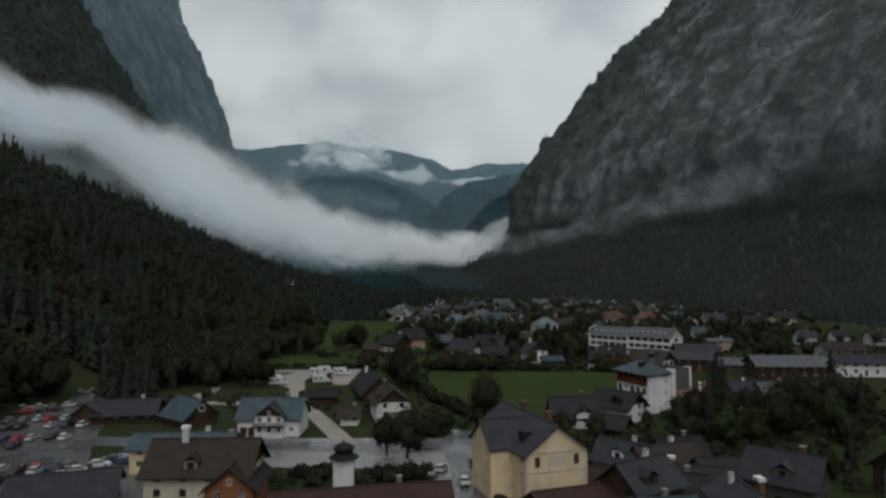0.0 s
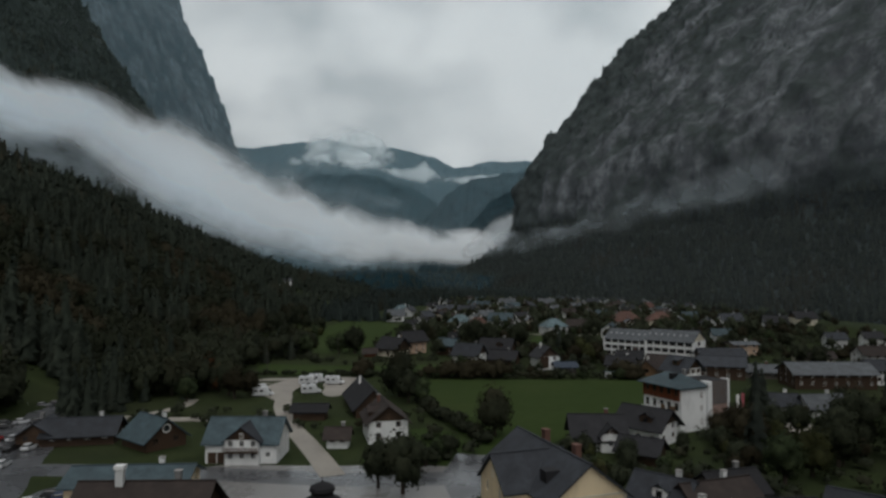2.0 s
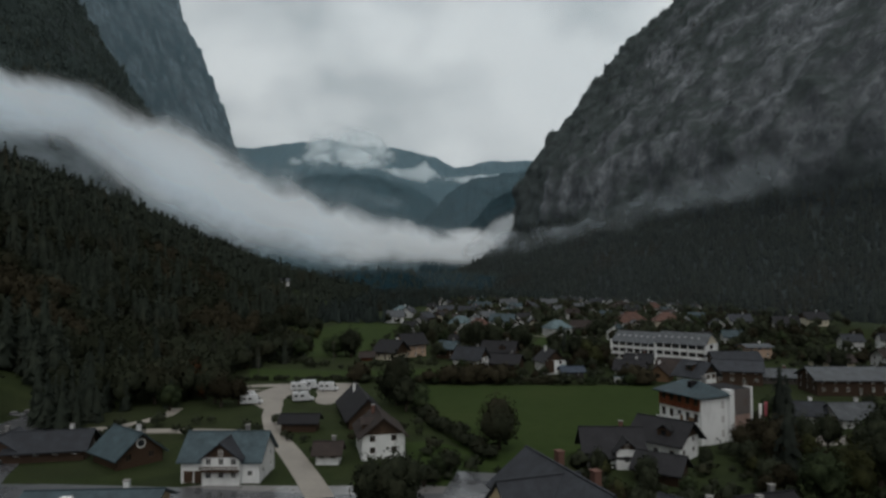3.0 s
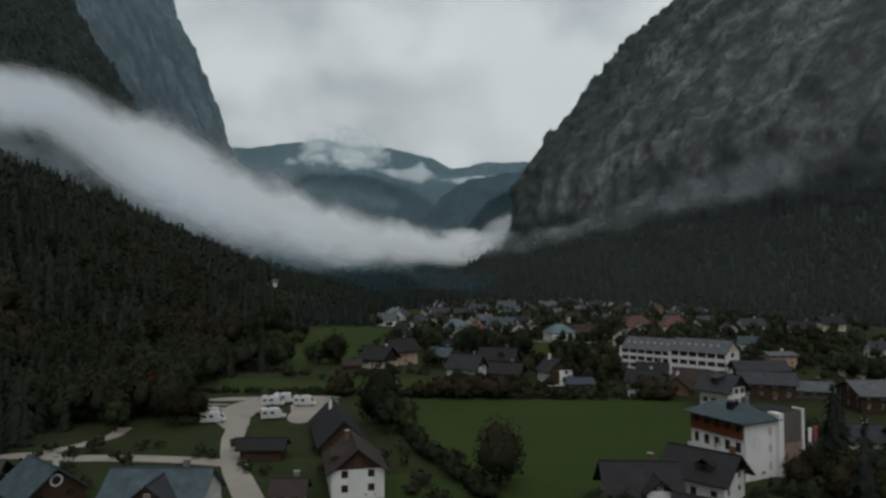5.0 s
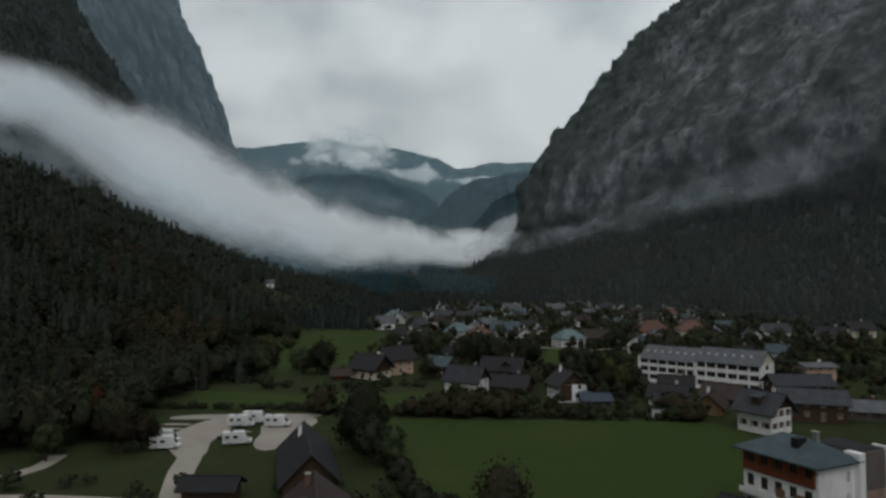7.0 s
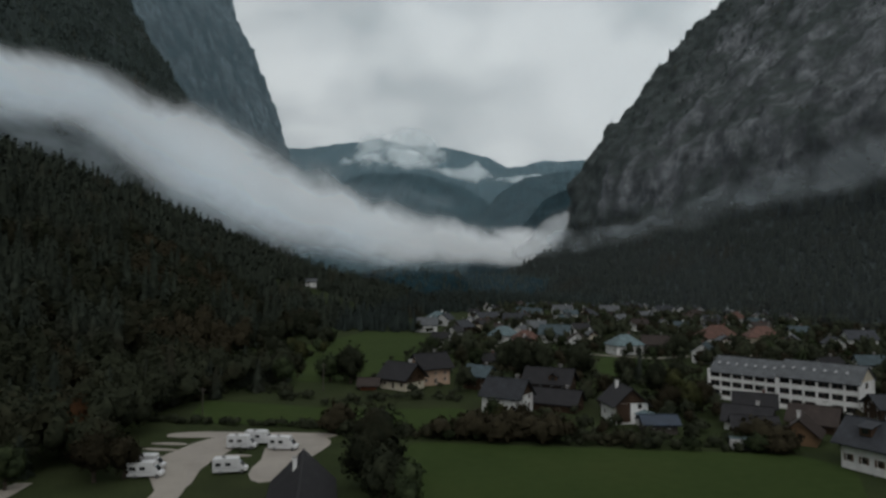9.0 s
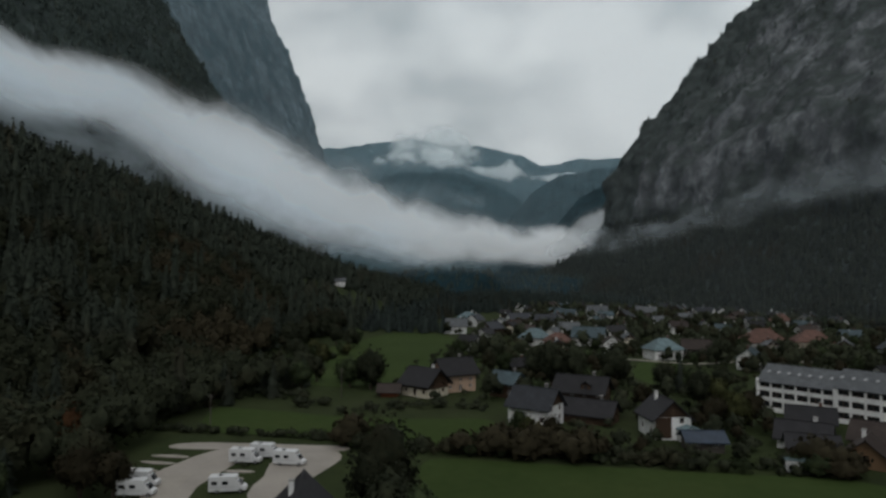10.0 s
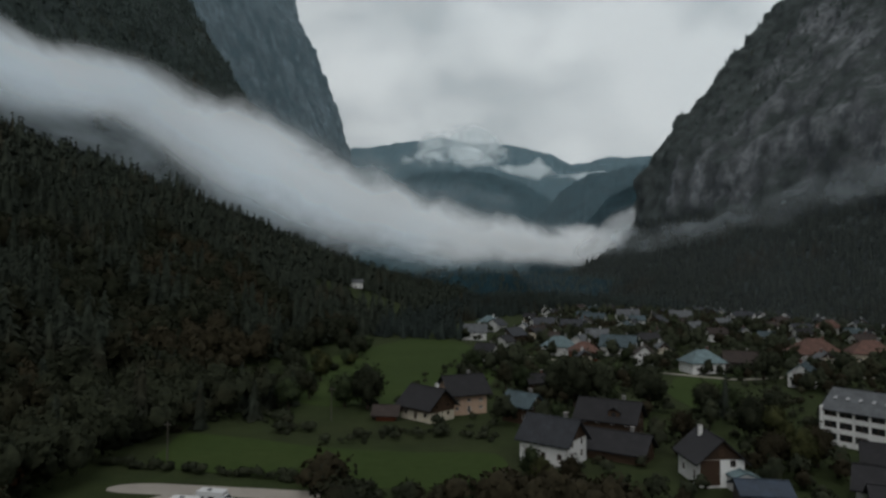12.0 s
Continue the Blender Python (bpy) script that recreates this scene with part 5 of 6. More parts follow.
def leaf_mesh(name, seed, height, radius, trunk, material, clumps=420, leaf=0.55, lobes=7, squash=1.0, spread=1.0, full=1.0, level=2):
    """Crown of many small leaf clumps set on a handful of uneven lobes; returns the trunk's and the crown's mesh."""
    r = np.random.RandomState(seed)
    low = height * trunk
    centres, sizes = [], []
    for i in range(lobes):
        a = 2 * math.pi * i / lobes + r.uniform(-0.4, 0.4)
        d = radius * r.uniform(0.25, 0.55) * (i > 0) * spread
        h = low + (height - low) * (r.uniform(0.25, 0.62) if i else 0.66)
        centres.append((d * math.cos(a), d * math.sin(a), h))
        sizes.append(radius * full * (r.uniform(0.52, 0.72) if i else 0.72))
    verts, faces, swell = [], [], []
    for k in range(clumps):
        i = r.randint(lobes)
        v = r.normal(size=3)
        v /= np.linalg.norm(v)
        c = np.array(centres[i]) + v * sizes[i] * np.array([1, 1, squash * (height - low) / (2.0 * radius) + 0.15]) * r.uniform(0.58, 1.02)
        if c[2] < low * 0.7:
            continue
        for q in range(2):
            n = v + r.normal(size=3) * 0.7
            n /= np.linalg.norm(n)
            a = np.cross(n, r.normal(size=3))
            a /= np.linalg.norm(a)
            b = np.cross(n, a)
            s = leaf * r.uniform(0.6, 1.3)
            p = c + r.normal(size=3) * leaf * 0.5
            base = len(verts)
            verts += [p - a * s, p - b * s * 0.8 + n * 0.2 * s, p + a * s, p + b * s * 0.8 + n * 0.2 * s]
            faces += [(base, base + 1, base + 2, base + 3)]
            swell += [v + n * 0.32 + np.array([0, 0, 0.25])] * 4
    verts, swell = np.array(verts), np.array(swell)
    faces = outward(verts, np.array(faces), swell).tolist()
    tall = squash * (height - low) / (2.0 * radius) + 0.15
    for c, size in zip(centres, sizes):
        bv, bf = BLOBS[level]
        inner = np.array(c) + bv * size * np.array([1, 1, tall]) * r.uniform(0.42, 0.74, (len(bv), 1))
        faces += (bf + len(verts)).tolist()
        verts, swell = np.concatenate([verts, inner]), np.concatenate([swell, bv + np.array([0, 0, 0.25])])
    crown = bpy.data.meshes.new(name + "_crown")
    crown.from_pydata([tuple(v) for v in verts], [], faces)
    soft_normals(crown, swell)
    crown.materials.append(M[material])
    bm = bmesh.new()
    bmesh.ops.create_cone(bm, segments=7, radius1=radius * 0.075 + 0.08, radius2=radius * 0.03, depth=height * 0.7, matrix=Matrix.Translation((0, 0, height * 0.35)))
    for c in centres[1:5]:
        a, b = Vector((0, 0, low * 0.9)), Vector(c)
        m = Matrix.Translation((a + b) / 2) @ (b - a).to_track_quat("Z", "Y").to_matrix().to_4x4()
        bmesh.ops.create_cone(bm, segments=5, radius1=radius * 0.035 + 0.03, radius2=0.03, depth=(b - a).length, matrix=m)
    stem = bpy.data.meshes.new(name + "_trunk")
    bm.to_mesh(stem)
    bm.free()
    stem.materials.append(M["bark"])
    return stem, crown


def conifer_arrays(seed, height, radius, sprays, size, taper=0.8):
    """Vertices and faces of one spruce: uneven drooping sprays of needles round a thin trunk."""
    r = np.random.RandomState(seed)
    verts, faces = [], []
    lean = r.uniform(0, 2 * math.pi)
    for i in range(sprays):
        f = ((i + r.uniform()) / sprays) ** 1.25
        a = r.uniform(0, 2 * math.pi)
        reach = radius * ((1 - f) ** taper * (1 + 0.22 * math.sin(a * 2 + lean)) + 0.04)
        d = np.array([math.cos(a), math.sin(a), 0.0])
        side = np.array([-d[1], d[0], 0.0])
        l = size * (0.55 + 0.6 * (1 - f)) * r.uniform(0.7, 1.3)
        p = np.array([0, 0, height * (0.06 + 0.93 * f)]) + d * reach * r.uniform(0.25, 0.85)
        tip = p + d * l * 0.9 - np.array([0, 0, l * r.uniform(0.1, 0.9)]) + side * l * r.uniform(-0.3, 0.3)
        tail = p - d * l * 0.5 + np.array([0, 0, l * r.uniform(0.5, 1.0)])
        wide = side * l * r.uniform(0.45, 0.7) + np.array([0, 0, l * r.uniform(-0.25, 0.25)])
        b = len(verts)
        verts += [tail, p - wide, tip, p + wide]
        faces += [(b, b + 1, b + 2), (b, b + 2, b + 3)]
    b = len(verts)
    for a in (0, 2.1, 4.2):
        verts.append(np.array([0.014 * height * math.cos(a), 0.014 * height * math.sin(a), -0.5]))
    verts.append(np.array([0, 0, height * 0.97]))
    faces += [(b, b + 1, b + 3), (b + 1, b + 2, b + 3), (b + 2, b, b + 3)]
    b = len(verts)
    for f, wide in ((0.05, 0.66), (0.4, 0.42), (0.72, 0.2)):
        for k in range(6):
            a = k * math.pi / 3 + f
            verts.append(np.array([math.cos(a) * radius * wide, math.sin(a) * radius * wide, height * f]) * r.uniform(0.85, 1.1))
    verts.append(np.array([0, 0, height * 0.97]))
    for ring in (0, 6):
        for k in range(6):
            p, q = b + ring + k, b + ring + (k + 1) % 6
            faces += [(p, q, q + 6), (p, q + 6, p + 6)]
    faces += [(b + 12 + k, b + 12 + (k + 1) % 6, b + 18) for k in range(6)]
    verts = np.array(verts)
    return verts, outward(verts, np.array(faces), spruce_swell(verts, height)), spruce_swell(verts, height)


def spruce_swell(verts, height):
    return np.c_[verts[:, :2] / np.maximum(0.4, np.hypot(verts[:, 0], verts[:, 1]))[:, None], 0.35 + 0.3 * verts[:, 2] / height]


def forest(name, places, kinds, seed, material, label, low=0.75, high=1.25):
    """Many trees as one mesh; places are rows of x, y, z."""
    r = np.random.RandomState(seed)
    pick = r.randint(len(kinds), size=len(places))
    V, F, N, base = [], [], [], 0
    for k, (v, f, q) in enumerate(kinds):
        p = places[pick == k]
        if not len(p):
            continue
        a, s = r.uniform(0, 2 * math.pi, len(p)), r.uniform(low, high, len(p))
        w = s * r.uniform(0.85, 1.2, len(p))
        c, n = np.cos(a), np.sin(a)
        x = (v[None, :, 0] * c[:, None] - v[None, :, 1] * n[:, None]) * w[:, None] + p[:, None, 0]
        y = (v[None, :, 0] * n[:, None] + v[None, :, 1] * c[:, None]) * w[:, None] + p[:, None, 1]
        z = v[None, :, 2] * s[:, None] + p[:, None, 2]
        V.append(np.stack([x, y, z], -1).reshape(-1, 3))
        F.append((f[None] + (np.arange(len(p)) * len(v))[:, None, None]).reshape(-1, 3) + base)
        N.append(np.stack([q[None, :, 0] * c[:, None] - q[None, :, 1] * n[:, None], q[None, :, 0] * n[:, None] + q[None, :, 1] * c[:, None],
                           np.broadcast_to(q[None, :, 2], z.shape)], -1).reshape(-1, 3))
        base += len(p) * len(v)
    V, F, N = np.concatenate(V), np.concatenate(F), np.concatenate(N)
    me = bpy.data.meshes.new(name)
    me.vertices.add(len(V))
    me.vertices.foreach_set("co", V.astype(np.float32).ravel())
    me.loops.add(F.size)
    me.loops.foreach_set("vertex_index", F.astype(np.int32).ravel())
    me.polygons.add(len(F))
    me.polygons.foreach_set("loop_start", np.arange(0, F.size, 3, dtype=np.int32))
    me.update(calc_edges=True)
    soft_normals(me, N)
    me.materials.append(M[material])
    tagged(new(name, me), label, "forest", kind="stuff")


def broad_arrays(seed, height, radius, clumps, leaf):
    stem, crown = leaf_mesh("tmp", seed, height, radius, 0.2, "leaf", clumps, leaf, level=1)
    n = len(crown.vertices)
    v = np.empty(n * 3, dtype=np.float32)
    crown.vertices.foreach_get("co", v)
    f = []
    for p in crown.polygons:
        k = list(p.vertices)
        f += [(k[0], k[1], k[2])] + ([(k[0], k[2], k[3])] if len(k) == 4 else [])
    v = v.reshape(-1, 3).astype(float)
    q = v - np.array([0, 0, height * 0.5])
    q /= np.maximum(0.1, np.linalg.norm(q, axis=1))[:, None]
    q[:, 2] += 0.25
    bpy.data.meshes.remove(stem)
    bpy.data.meshes.remove(crown)
    return v, outward(v, np.array(f), q), q


def jitter_grid(x0, x1, y0, y1, step, seed):
    r = np.random.RandomState(seed)
    gx, gy = np.meshgrid(np.arange(x0, x1, step), np.arange(y0, y1, step), indexing="ij")
    p = np.stack([gx.ravel(), gy.ravel()], -1)
    return p + r.uniform(-0.45, 0.45, p.shape) * step


near_spruce = [conifer_arrays(s, h, w, 110, 1.3) for s, h, w in ((1, 21, 4.4), (2, 17, 4.0), (3, 24, 4.7), (4, 14, 3.8))]
mid_spruce = [conifer_arrays(s, h, w, 24, 2.3) for s, h, w in ((5, 19, 4.8), (6, 15, 4.5), (7, 22, 5.0), (11, 13, 5.0))]
far_spruce = [conifer_arrays(s, h, w, 9, 2.6, 0.6) for s, h, w in ((8, 15, 4.8), (9, 12, 4.6), (10, 17, 5.0))]
slope_broad = [broad_arrays(s, h, w, n, 0.7) for s, h, w, n in ((21, 14, 4.8, 105), (22, 11, 4.2, 85), (23, 17, 5.2, 120))]


def slope_places(x0, x1, y0, y1, step, seed, margin=2.0):
    p = jitter_grid(x0, x1, y0, y1, step, seed)
    p = p[p[:, 0] < np.interp(p[:, 1], Y_STOPS, FOOT_X) - margin]
    p = p[((p[:, 0] + 158) / 27) ** 2 + ((p[:, 1] - 222) / 15) ** 2 > 1]
    return np.c_[p, ground_z(p[:, 0], p[:, 1]) - 0.3]


P = slope_places(-260, -125, 120, 520, 5.2, 41)
s = (np.interp(P[:, 1], Y_STOPS, FOOT_X) - P[:, 0])
mixed = fbm(P / 30.0, 3, 12)
forest("spruce_forest", P[(mixed <= 0.44) & (s > 6)], near_spruce, 51, "needle", "dense dark spruce forest on the slope")
forest("broadleaf_forest", P[(mixed > 0.44) & (mixed <= 0.6) | (s <= 6) & (mixed < 0.56)], slope_broad, 52, "leaf_dark", "dark broadleaf trees along the forest edge", 0.6, 1.2)
forest("autumn_forest", P[(mixed > 0.6) | (s <= 6) & (mixed >= 0.56)], slope_broad, 53, "leaf_autumn", "browning autumn trees in the forest", 0.6, 1.1)
P = np.concatenate([slope_places(-430, -260, 120, 560, 6.2, 42), slope_places(-460, -150, 520, 1150, 6.4, 43)])
clear = ((P[:, 0] + 200) / 42) ** 2 + ((P[:, 1] - 660) / 70) ** 2 > 1
P = P[clear]
forest("spruce_forest", P, mid_spruce, 54, "needle", "dense dark spruce forest on the slope", 0.7, 1.2)
P = slope_places(-380, -60, 1000, 1700, 9, 44, -140)
P = np.concatenate([P, np.c_[jitter_grid(-160, 60, 880, 1250, 8.5, 45), np.zeros((len(jitter_grid(-160, 60, 880, 1250, 8.5, 45)), 1))]])
forest("valley_forest", P, far_spruce, 55, "needle_hazed", "dark woods filling the valley head", 0.6, 1.1)

P = jitter_grid(-140, -92, 206, 352, 5.4, 46)
P = P[((P[:, 0] + 158) / 27) ** 2 + ((P[:, 1] - 222) / 15) ** 2 > 1]
P = P[(P[:, 0] < -96 + 7 * np.sin(P[:, 1] / 17.0)) & ((P[:, 1] > 236) | (P[:, 0] > -124)) & ~((P[:, 1] < 232) & (P[:, 0] > -108))]
P = np.c_[P, ground_z(P[:, 0], P[:, 1]) - 0.2]
kind = fbm(P / 22.0, 3, 19)
forest("broadleaf_forest", P[kind > 0.46], slope_broad, 61, "leaf_dark", "dark broadleaf trees along the forest edge", 0.55, 0.95)
forest("spruce_forest", P[kind <= 0.46], near_spruce, 62, "needle", "spruces along the forest edge", 0.5, 0.85)
scrub = [broad_arrays(s, h, w, 16, 0.42) for s, h, w in ((91, 2.2, 1.7), (92, 1.6, 1.5), (93, 2.8, 1.9))]
P = np.concatenate([jitter_grid(-70, 190, 284, 520, 7.5, 47), jitter_grid(48, 125, 120, 236, 7.5, 48), jitter_grid(10, 48, 138, 182, 4.6, 70), jitter_grid(-38, -10, 128, 136, 3.6, 71), jitter_grid(-100, -8, 186, 214, 8, 49), jitter_grid(-12, 8, 172, 180, 5, 50)])
far_off = np.min(np.hypot(P[:, None, 0] - np.array([h[0] for h in HOUSES + HOUSES_B + HOUSES_C + NEAR + NEAR_B + VILLAGE + VILLAGE_B])[None],
                          P[:, None, 1] - np.array([h[1] for h in HOUSES + HOUSES_B + HOUSES_C + NEAR + NEAR_B + VILLAGE + VILLAGE_B])[None]), axis=1)
P = P[(far_off > 7.5) & (((P[:, 0] - 24) / 16) ** 2 + ((P[:, 1] - 405) / 40) ** 2 > 1) & ~((P[:, 0] < -20) & (P[:, 1] > 284) & (P[:, 1] < 330)) & (np.hypot(P[:, 0] - 66, P[:, 1] - 335) > 22)]
P = np.c_[P, np.zeros(len(P))]
forest("undergrowth", P, scrub, 63, "leaf_dark", "dark shrubs and garden growth between houses", 0.5, 1.3)

low_broad = [broad_arrays(s, h, w, 46, 0.68) for s, h, w in ((95, 8, 3.4), (96, 6.5, 3.0), (97, 9.5, 3.6))]
P = jitter_grid(-62, 230, 430, 860, 8.6, 64)
every = np.array([(x, y) for x, y in spots])
gap = np.min(np.hypot(P[:, None, 0] - every[None, :, 0], P[:, None, 1] - every[None, :, 1]), axis=1)
lane = np.min([np.hypot(P[:, 0] - (-30 + 120 * f), P[:, 1] - np.interp(-30 + 120 * f, [-30, -5, 20, 44, 90], [500, 477, 457, 446, 440])) for f in np.linspace(0, 1, 40)], axis=0)
P = P[(gap > 8.5) & (lane > 6) & (fbm(np.c_[P / 40.0, np.zeros(len(P))], 3, 33) > 0.42) & (((P[:, 0] - 24) / 20) ** 2 + ((P[:, 1] - 405) / 46) ** 2 > 1)]
tone_ = fbm(np.c_[P / 14.0, np.zeros(len(P))], 2, 34)
P = np.c_[P, np.zeros(len(P))]
Q = jitter_grid(-24, 150, 284, 440, 8.0, 72)
near_house = np.min(np.hypot(Q[:, None, 0] - np.array([h[0] for h in HOUSES + HOUSES_B + HOUSES_C + VILLAGE_B + VILLAGE])[None], Q[:, None, 1] - np.array([h[1] for h in HOUSES + HOUSES_B + HOUSES_C + VILLAGE_B + VILLAGE])[None]), axis=1)
Q = Q[(near_house > 9.5) & (((Q[:, 0] - 24) / 20) ** 2 + ((Q[:, 1] - 405) / 42) ** 2 > 1) & (np.abs((Q[:, 0] - 66) * 0.62 + (Q[:, 1] - 335) * 0.79) > 16) & (fbm(np.c_[Q / 22.0, np.zeros(len(Q))], 3, 35) > 0.47)]
Q = np.c_[Q, np.zeros(len(Q))]
forest("garden_grove", Q[::2], low_broad, 67, "leaf_dark", "dark garden trees between the village houses", 0.45, 0.85)
forest("garden_grove", Q[1::2], low_broad, 68, "leaf_autumn", "browning garden trees between the village houses", 0.4, 0.8)
forest("village_grove", P[tone_ < 0.58], low_broad, 65, "leaf_dark", "dark garden trees filling the far village", 0.6, 1.15)
forest("village_grove_autumn", P[tone_ >= 0.58], low_broad, 66, "leaf_autumn", "browning garden trees in the far village", 0.5, 1.0)

hide = np.random.RandomState(83)
front = np.array([(x + hide.uniform(-7, 7), y - hide.uniform(6.5, 9), 0.0) for x, y in spots for k in range(3)])
forest("front_garden_trees", front, low_broad, 84, "leaf_dark", "dark garden trees before the far village houses", 0.45, 0.95)
P = jitter_grid(-215, -66, 545, 900, 7.0, 85)
P = P[(P[:, 0] > np.interp(P[:, 1], Y_STOPS, FOOT_X) - 2) & (P[:, 0] < -100 + 25 * np.sin(P[:, 1] / 60.0))]
forest("valley_forest", np.c_[P, np.zeros(len(P))], mid_spruce, 86, "needle_hazed", "dark woods behind the hill meadow", 0.5, 0.85)

# woods on the low rise at the valley head
r = np.random.RandomState(76)
hx, hv = r.uniform(-430, 105, 1000), r.uniform(-0.95, 0.15, 1000)
crest = np.interp(hx, [h[0] for h in VALLEY_HILL], [h[2] for h in VALLEY_HILL])
P = np.c_[hx, 1100 + hv * crest * 1.3, crest * (1 - np.abs(hv) ** 1.15) - 2.0]
forest("valley_forest", P, far_spruce, 60, "needle_hazed", "dark misty woods on the low rise", 0.45, 0.8)

# woods on the apron below the right-hand cliff
nu, nv = RIGHT.shape[:2]
flat = RIGHT.reshape(-1, 3)
r = np.random.RandomState(77)
edge = flat[(flat[:, 2] > 0) & (flat[:, 2] < 118) & (flat[:, 1] < 1500) & (flat[:, 1] > -100)]
pick = r.permutation(len(edge))[:11500]
P = edge[pick] + np.c_[r.uniform(-3.5, 3.5, (len(pick), 2)), np.full(len(pick), -1.0)]
forest("spruce_forest", P, far_spruce, 56, "needle_dark", "dark woods below the limestone cliff", 0.55, 1.0)
dz = np.gradient(RIGHT[:, :, 2], axis=1)
dh = np.hypot(np.gradient(RIGHT[:, :, 0], axis=1), np.gradient(RIGHT[:, :, 1], axis=1))
gentle = (np.arctan2(dz, dh) < radians(50)).reshape(-1)
veg = fbm(flat / 70.0, 4, 15) > 0.47
ledge = flat[(flat[:, 2] > 118) & (flat[:, 1] < 1900) & (flat[:, 1] > 200) & gentle & veg & (flat[:, 2] < 1000)]
pick = r.permutation(len(ledge))[:1800]
forest("ledge_trees", ledge[pick], far_spruce[:2], 57, "needle_hazed", "stunted trees clinging to the ledges", 0.22, 0.5)
flank = RIGHT[int(nu * 0.2):int(nu * 0.42)].reshape(-1, 3)
flank = flank[(flank[:, 2] > 200) & (flank[:, 2] < 900) & (fbm(flank / 50.0, 3, 16) > 0.36) & (flank[:, 1] > 1180)]
pick = r.permutation(len(flank))[:2600]
forest("flank_woods", flank[pick], far_spruce[:2], 59, "needle_hazed", "dark woods on the mountain's flank", 0.3, 0.7)
flat = LEFT.reshape(-1, 3)
up = flat[(flat[:, 2] > 60) & (flat[:, 1] > 250) & (flat[:, 1] < 1900) & (flat[:, 2] < 700)]
pick = r.permutation(len(up))[:9500]
low = flat[(flat[:, 2] > 30) & (flat[:, 1] > 280) & (flat[:, 1] < 1100) & (flat[:, 2] < 280)]
low = low[r.permutation(len(low))[:4200]]
forest("spruce_forest", low + np.c_[r.uniform(-4, 4, (len(low), 2)), np.full(len(low), -1.0)], far_spruce, 95, "needle_hazed", "dark woods under the fringe of the fog", 0.6, 1.1)
forest("spruce_forest", up[pick], far_spruce, 58, "needle_hazed", "dark woods on the mountainside above the fog", 0.55, 1.0)

# trees standing singly in the village
KINDS = {
    "round": [leaf_mesh("round", 31 + i, 11.5, 4.9, 0.06, "leaf_dark", 1700, 0.27, 7, 1.0, 0.6, 1.22) for i in range(2)],
    "green": [leaf_mesh("green", 41 + i, 9, 3.8, 0.14, "leaf", 800, 0.27, 8) for i in range(3)],
    "dark": [leaf_mesh("dark", 51 + i, 12, 4.4, 0.10, "leaf_dark", 900, 0.31, 9) for i in range(3)],
    "autumn": [leaf_mesh("autumn", 61 + i, 8, 3.6, 0.14, "leaf_autumn", 700, 0.27, 8) for i in range(2)],
    "rust": [leaf_mesh("rust", 66 + i, 8, 3.6, 0.14, "leaf_rust", 800, 0.25, 8) for i in range(2)],
    "yellow": [leaf_mesh("yellow", 71 + i, 9, 3.9, 0.14, "leaf_yellow", 700, 0.27, 8) for i in range(2)],
    "far_dark": [leaf_mesh("far_dark", 55 + i, 12, 4.4, 0.10, "leaf_dark", 300, 0.5, 9, level=1) for i in range(3)],
    "far_green": [leaf_mesh("far_green", 45 + i, 9, 3.8, 0.14, "leaf", 260, 0.45, 8, level=1) for i in range(2)],
    "far_autumn": [leaf_mesh("far_autumn", 65 + i, 8, 3.6, 0.14, "leaf_autumn", 240, 0.42, 8, level=1) for i in range(2)],
    "bush": [leaf_mesh("bush", 81 + i, 3.2, 2.3, 0.05, "leaf_dark", 340, 0.22, 6) for i in range(2)],
}
WORDS = {"round": "dense dark round-crowned tree", "green": "green broadleaf tree with a loose crown", "dark": "tall dark broadleaf tree", "autumn": "small tree with browning autumn leaves",
         "rust": "tree with rust-brown autumn leaves", "yellow": "tree with yellowing leaves", "far_dark": "tall dark broadleaf tree", "far_green": "green broadleaf tree with a loose crown",
         "far_autumn": "small tree with browning autumn leaves", "bush": "dense dark garden bush"}
spruce_mesh = []
for v, f, q in near_spruce[:2]:
    me = bpy.data.meshes.new("spruce_crown")
    me.from_pydata(v.tolist(), [], f.tolist())
    soft_normals(me, q)
    me.materials.append(M["needle_dark"])
    spruce_mesh.append(me)
tree_rng = random.Random(5)


def tree(kind, x, y, size=1.0, where="in the village"):
    top = new("bush" if kind == "bush" else "tree")
    top.matrix_basis = pose(x, y, float(ground_z(np.array([x]), np.array([y]))[0]), 0, 0, tree_rng.uniform(0, 360)) @ Matrix.Scale(size, 4)
    if kind == "spruce":
        stem, crown = None, tree_rng.choice(spruce_mesh)
        tagged(top, "dark pointed spruce standing " + where, "tree")
    else:
        stem, crown = tree_rng.choice(KINDS[kind])
        tagged(top, WORDS[kind] + " " + where, "bush" if kind == "bush" else "tree")
    for name, me in (("trunk", stem), ("crown", crown)):
        if me:
            ob = new(name, me)
            ob.parent = top


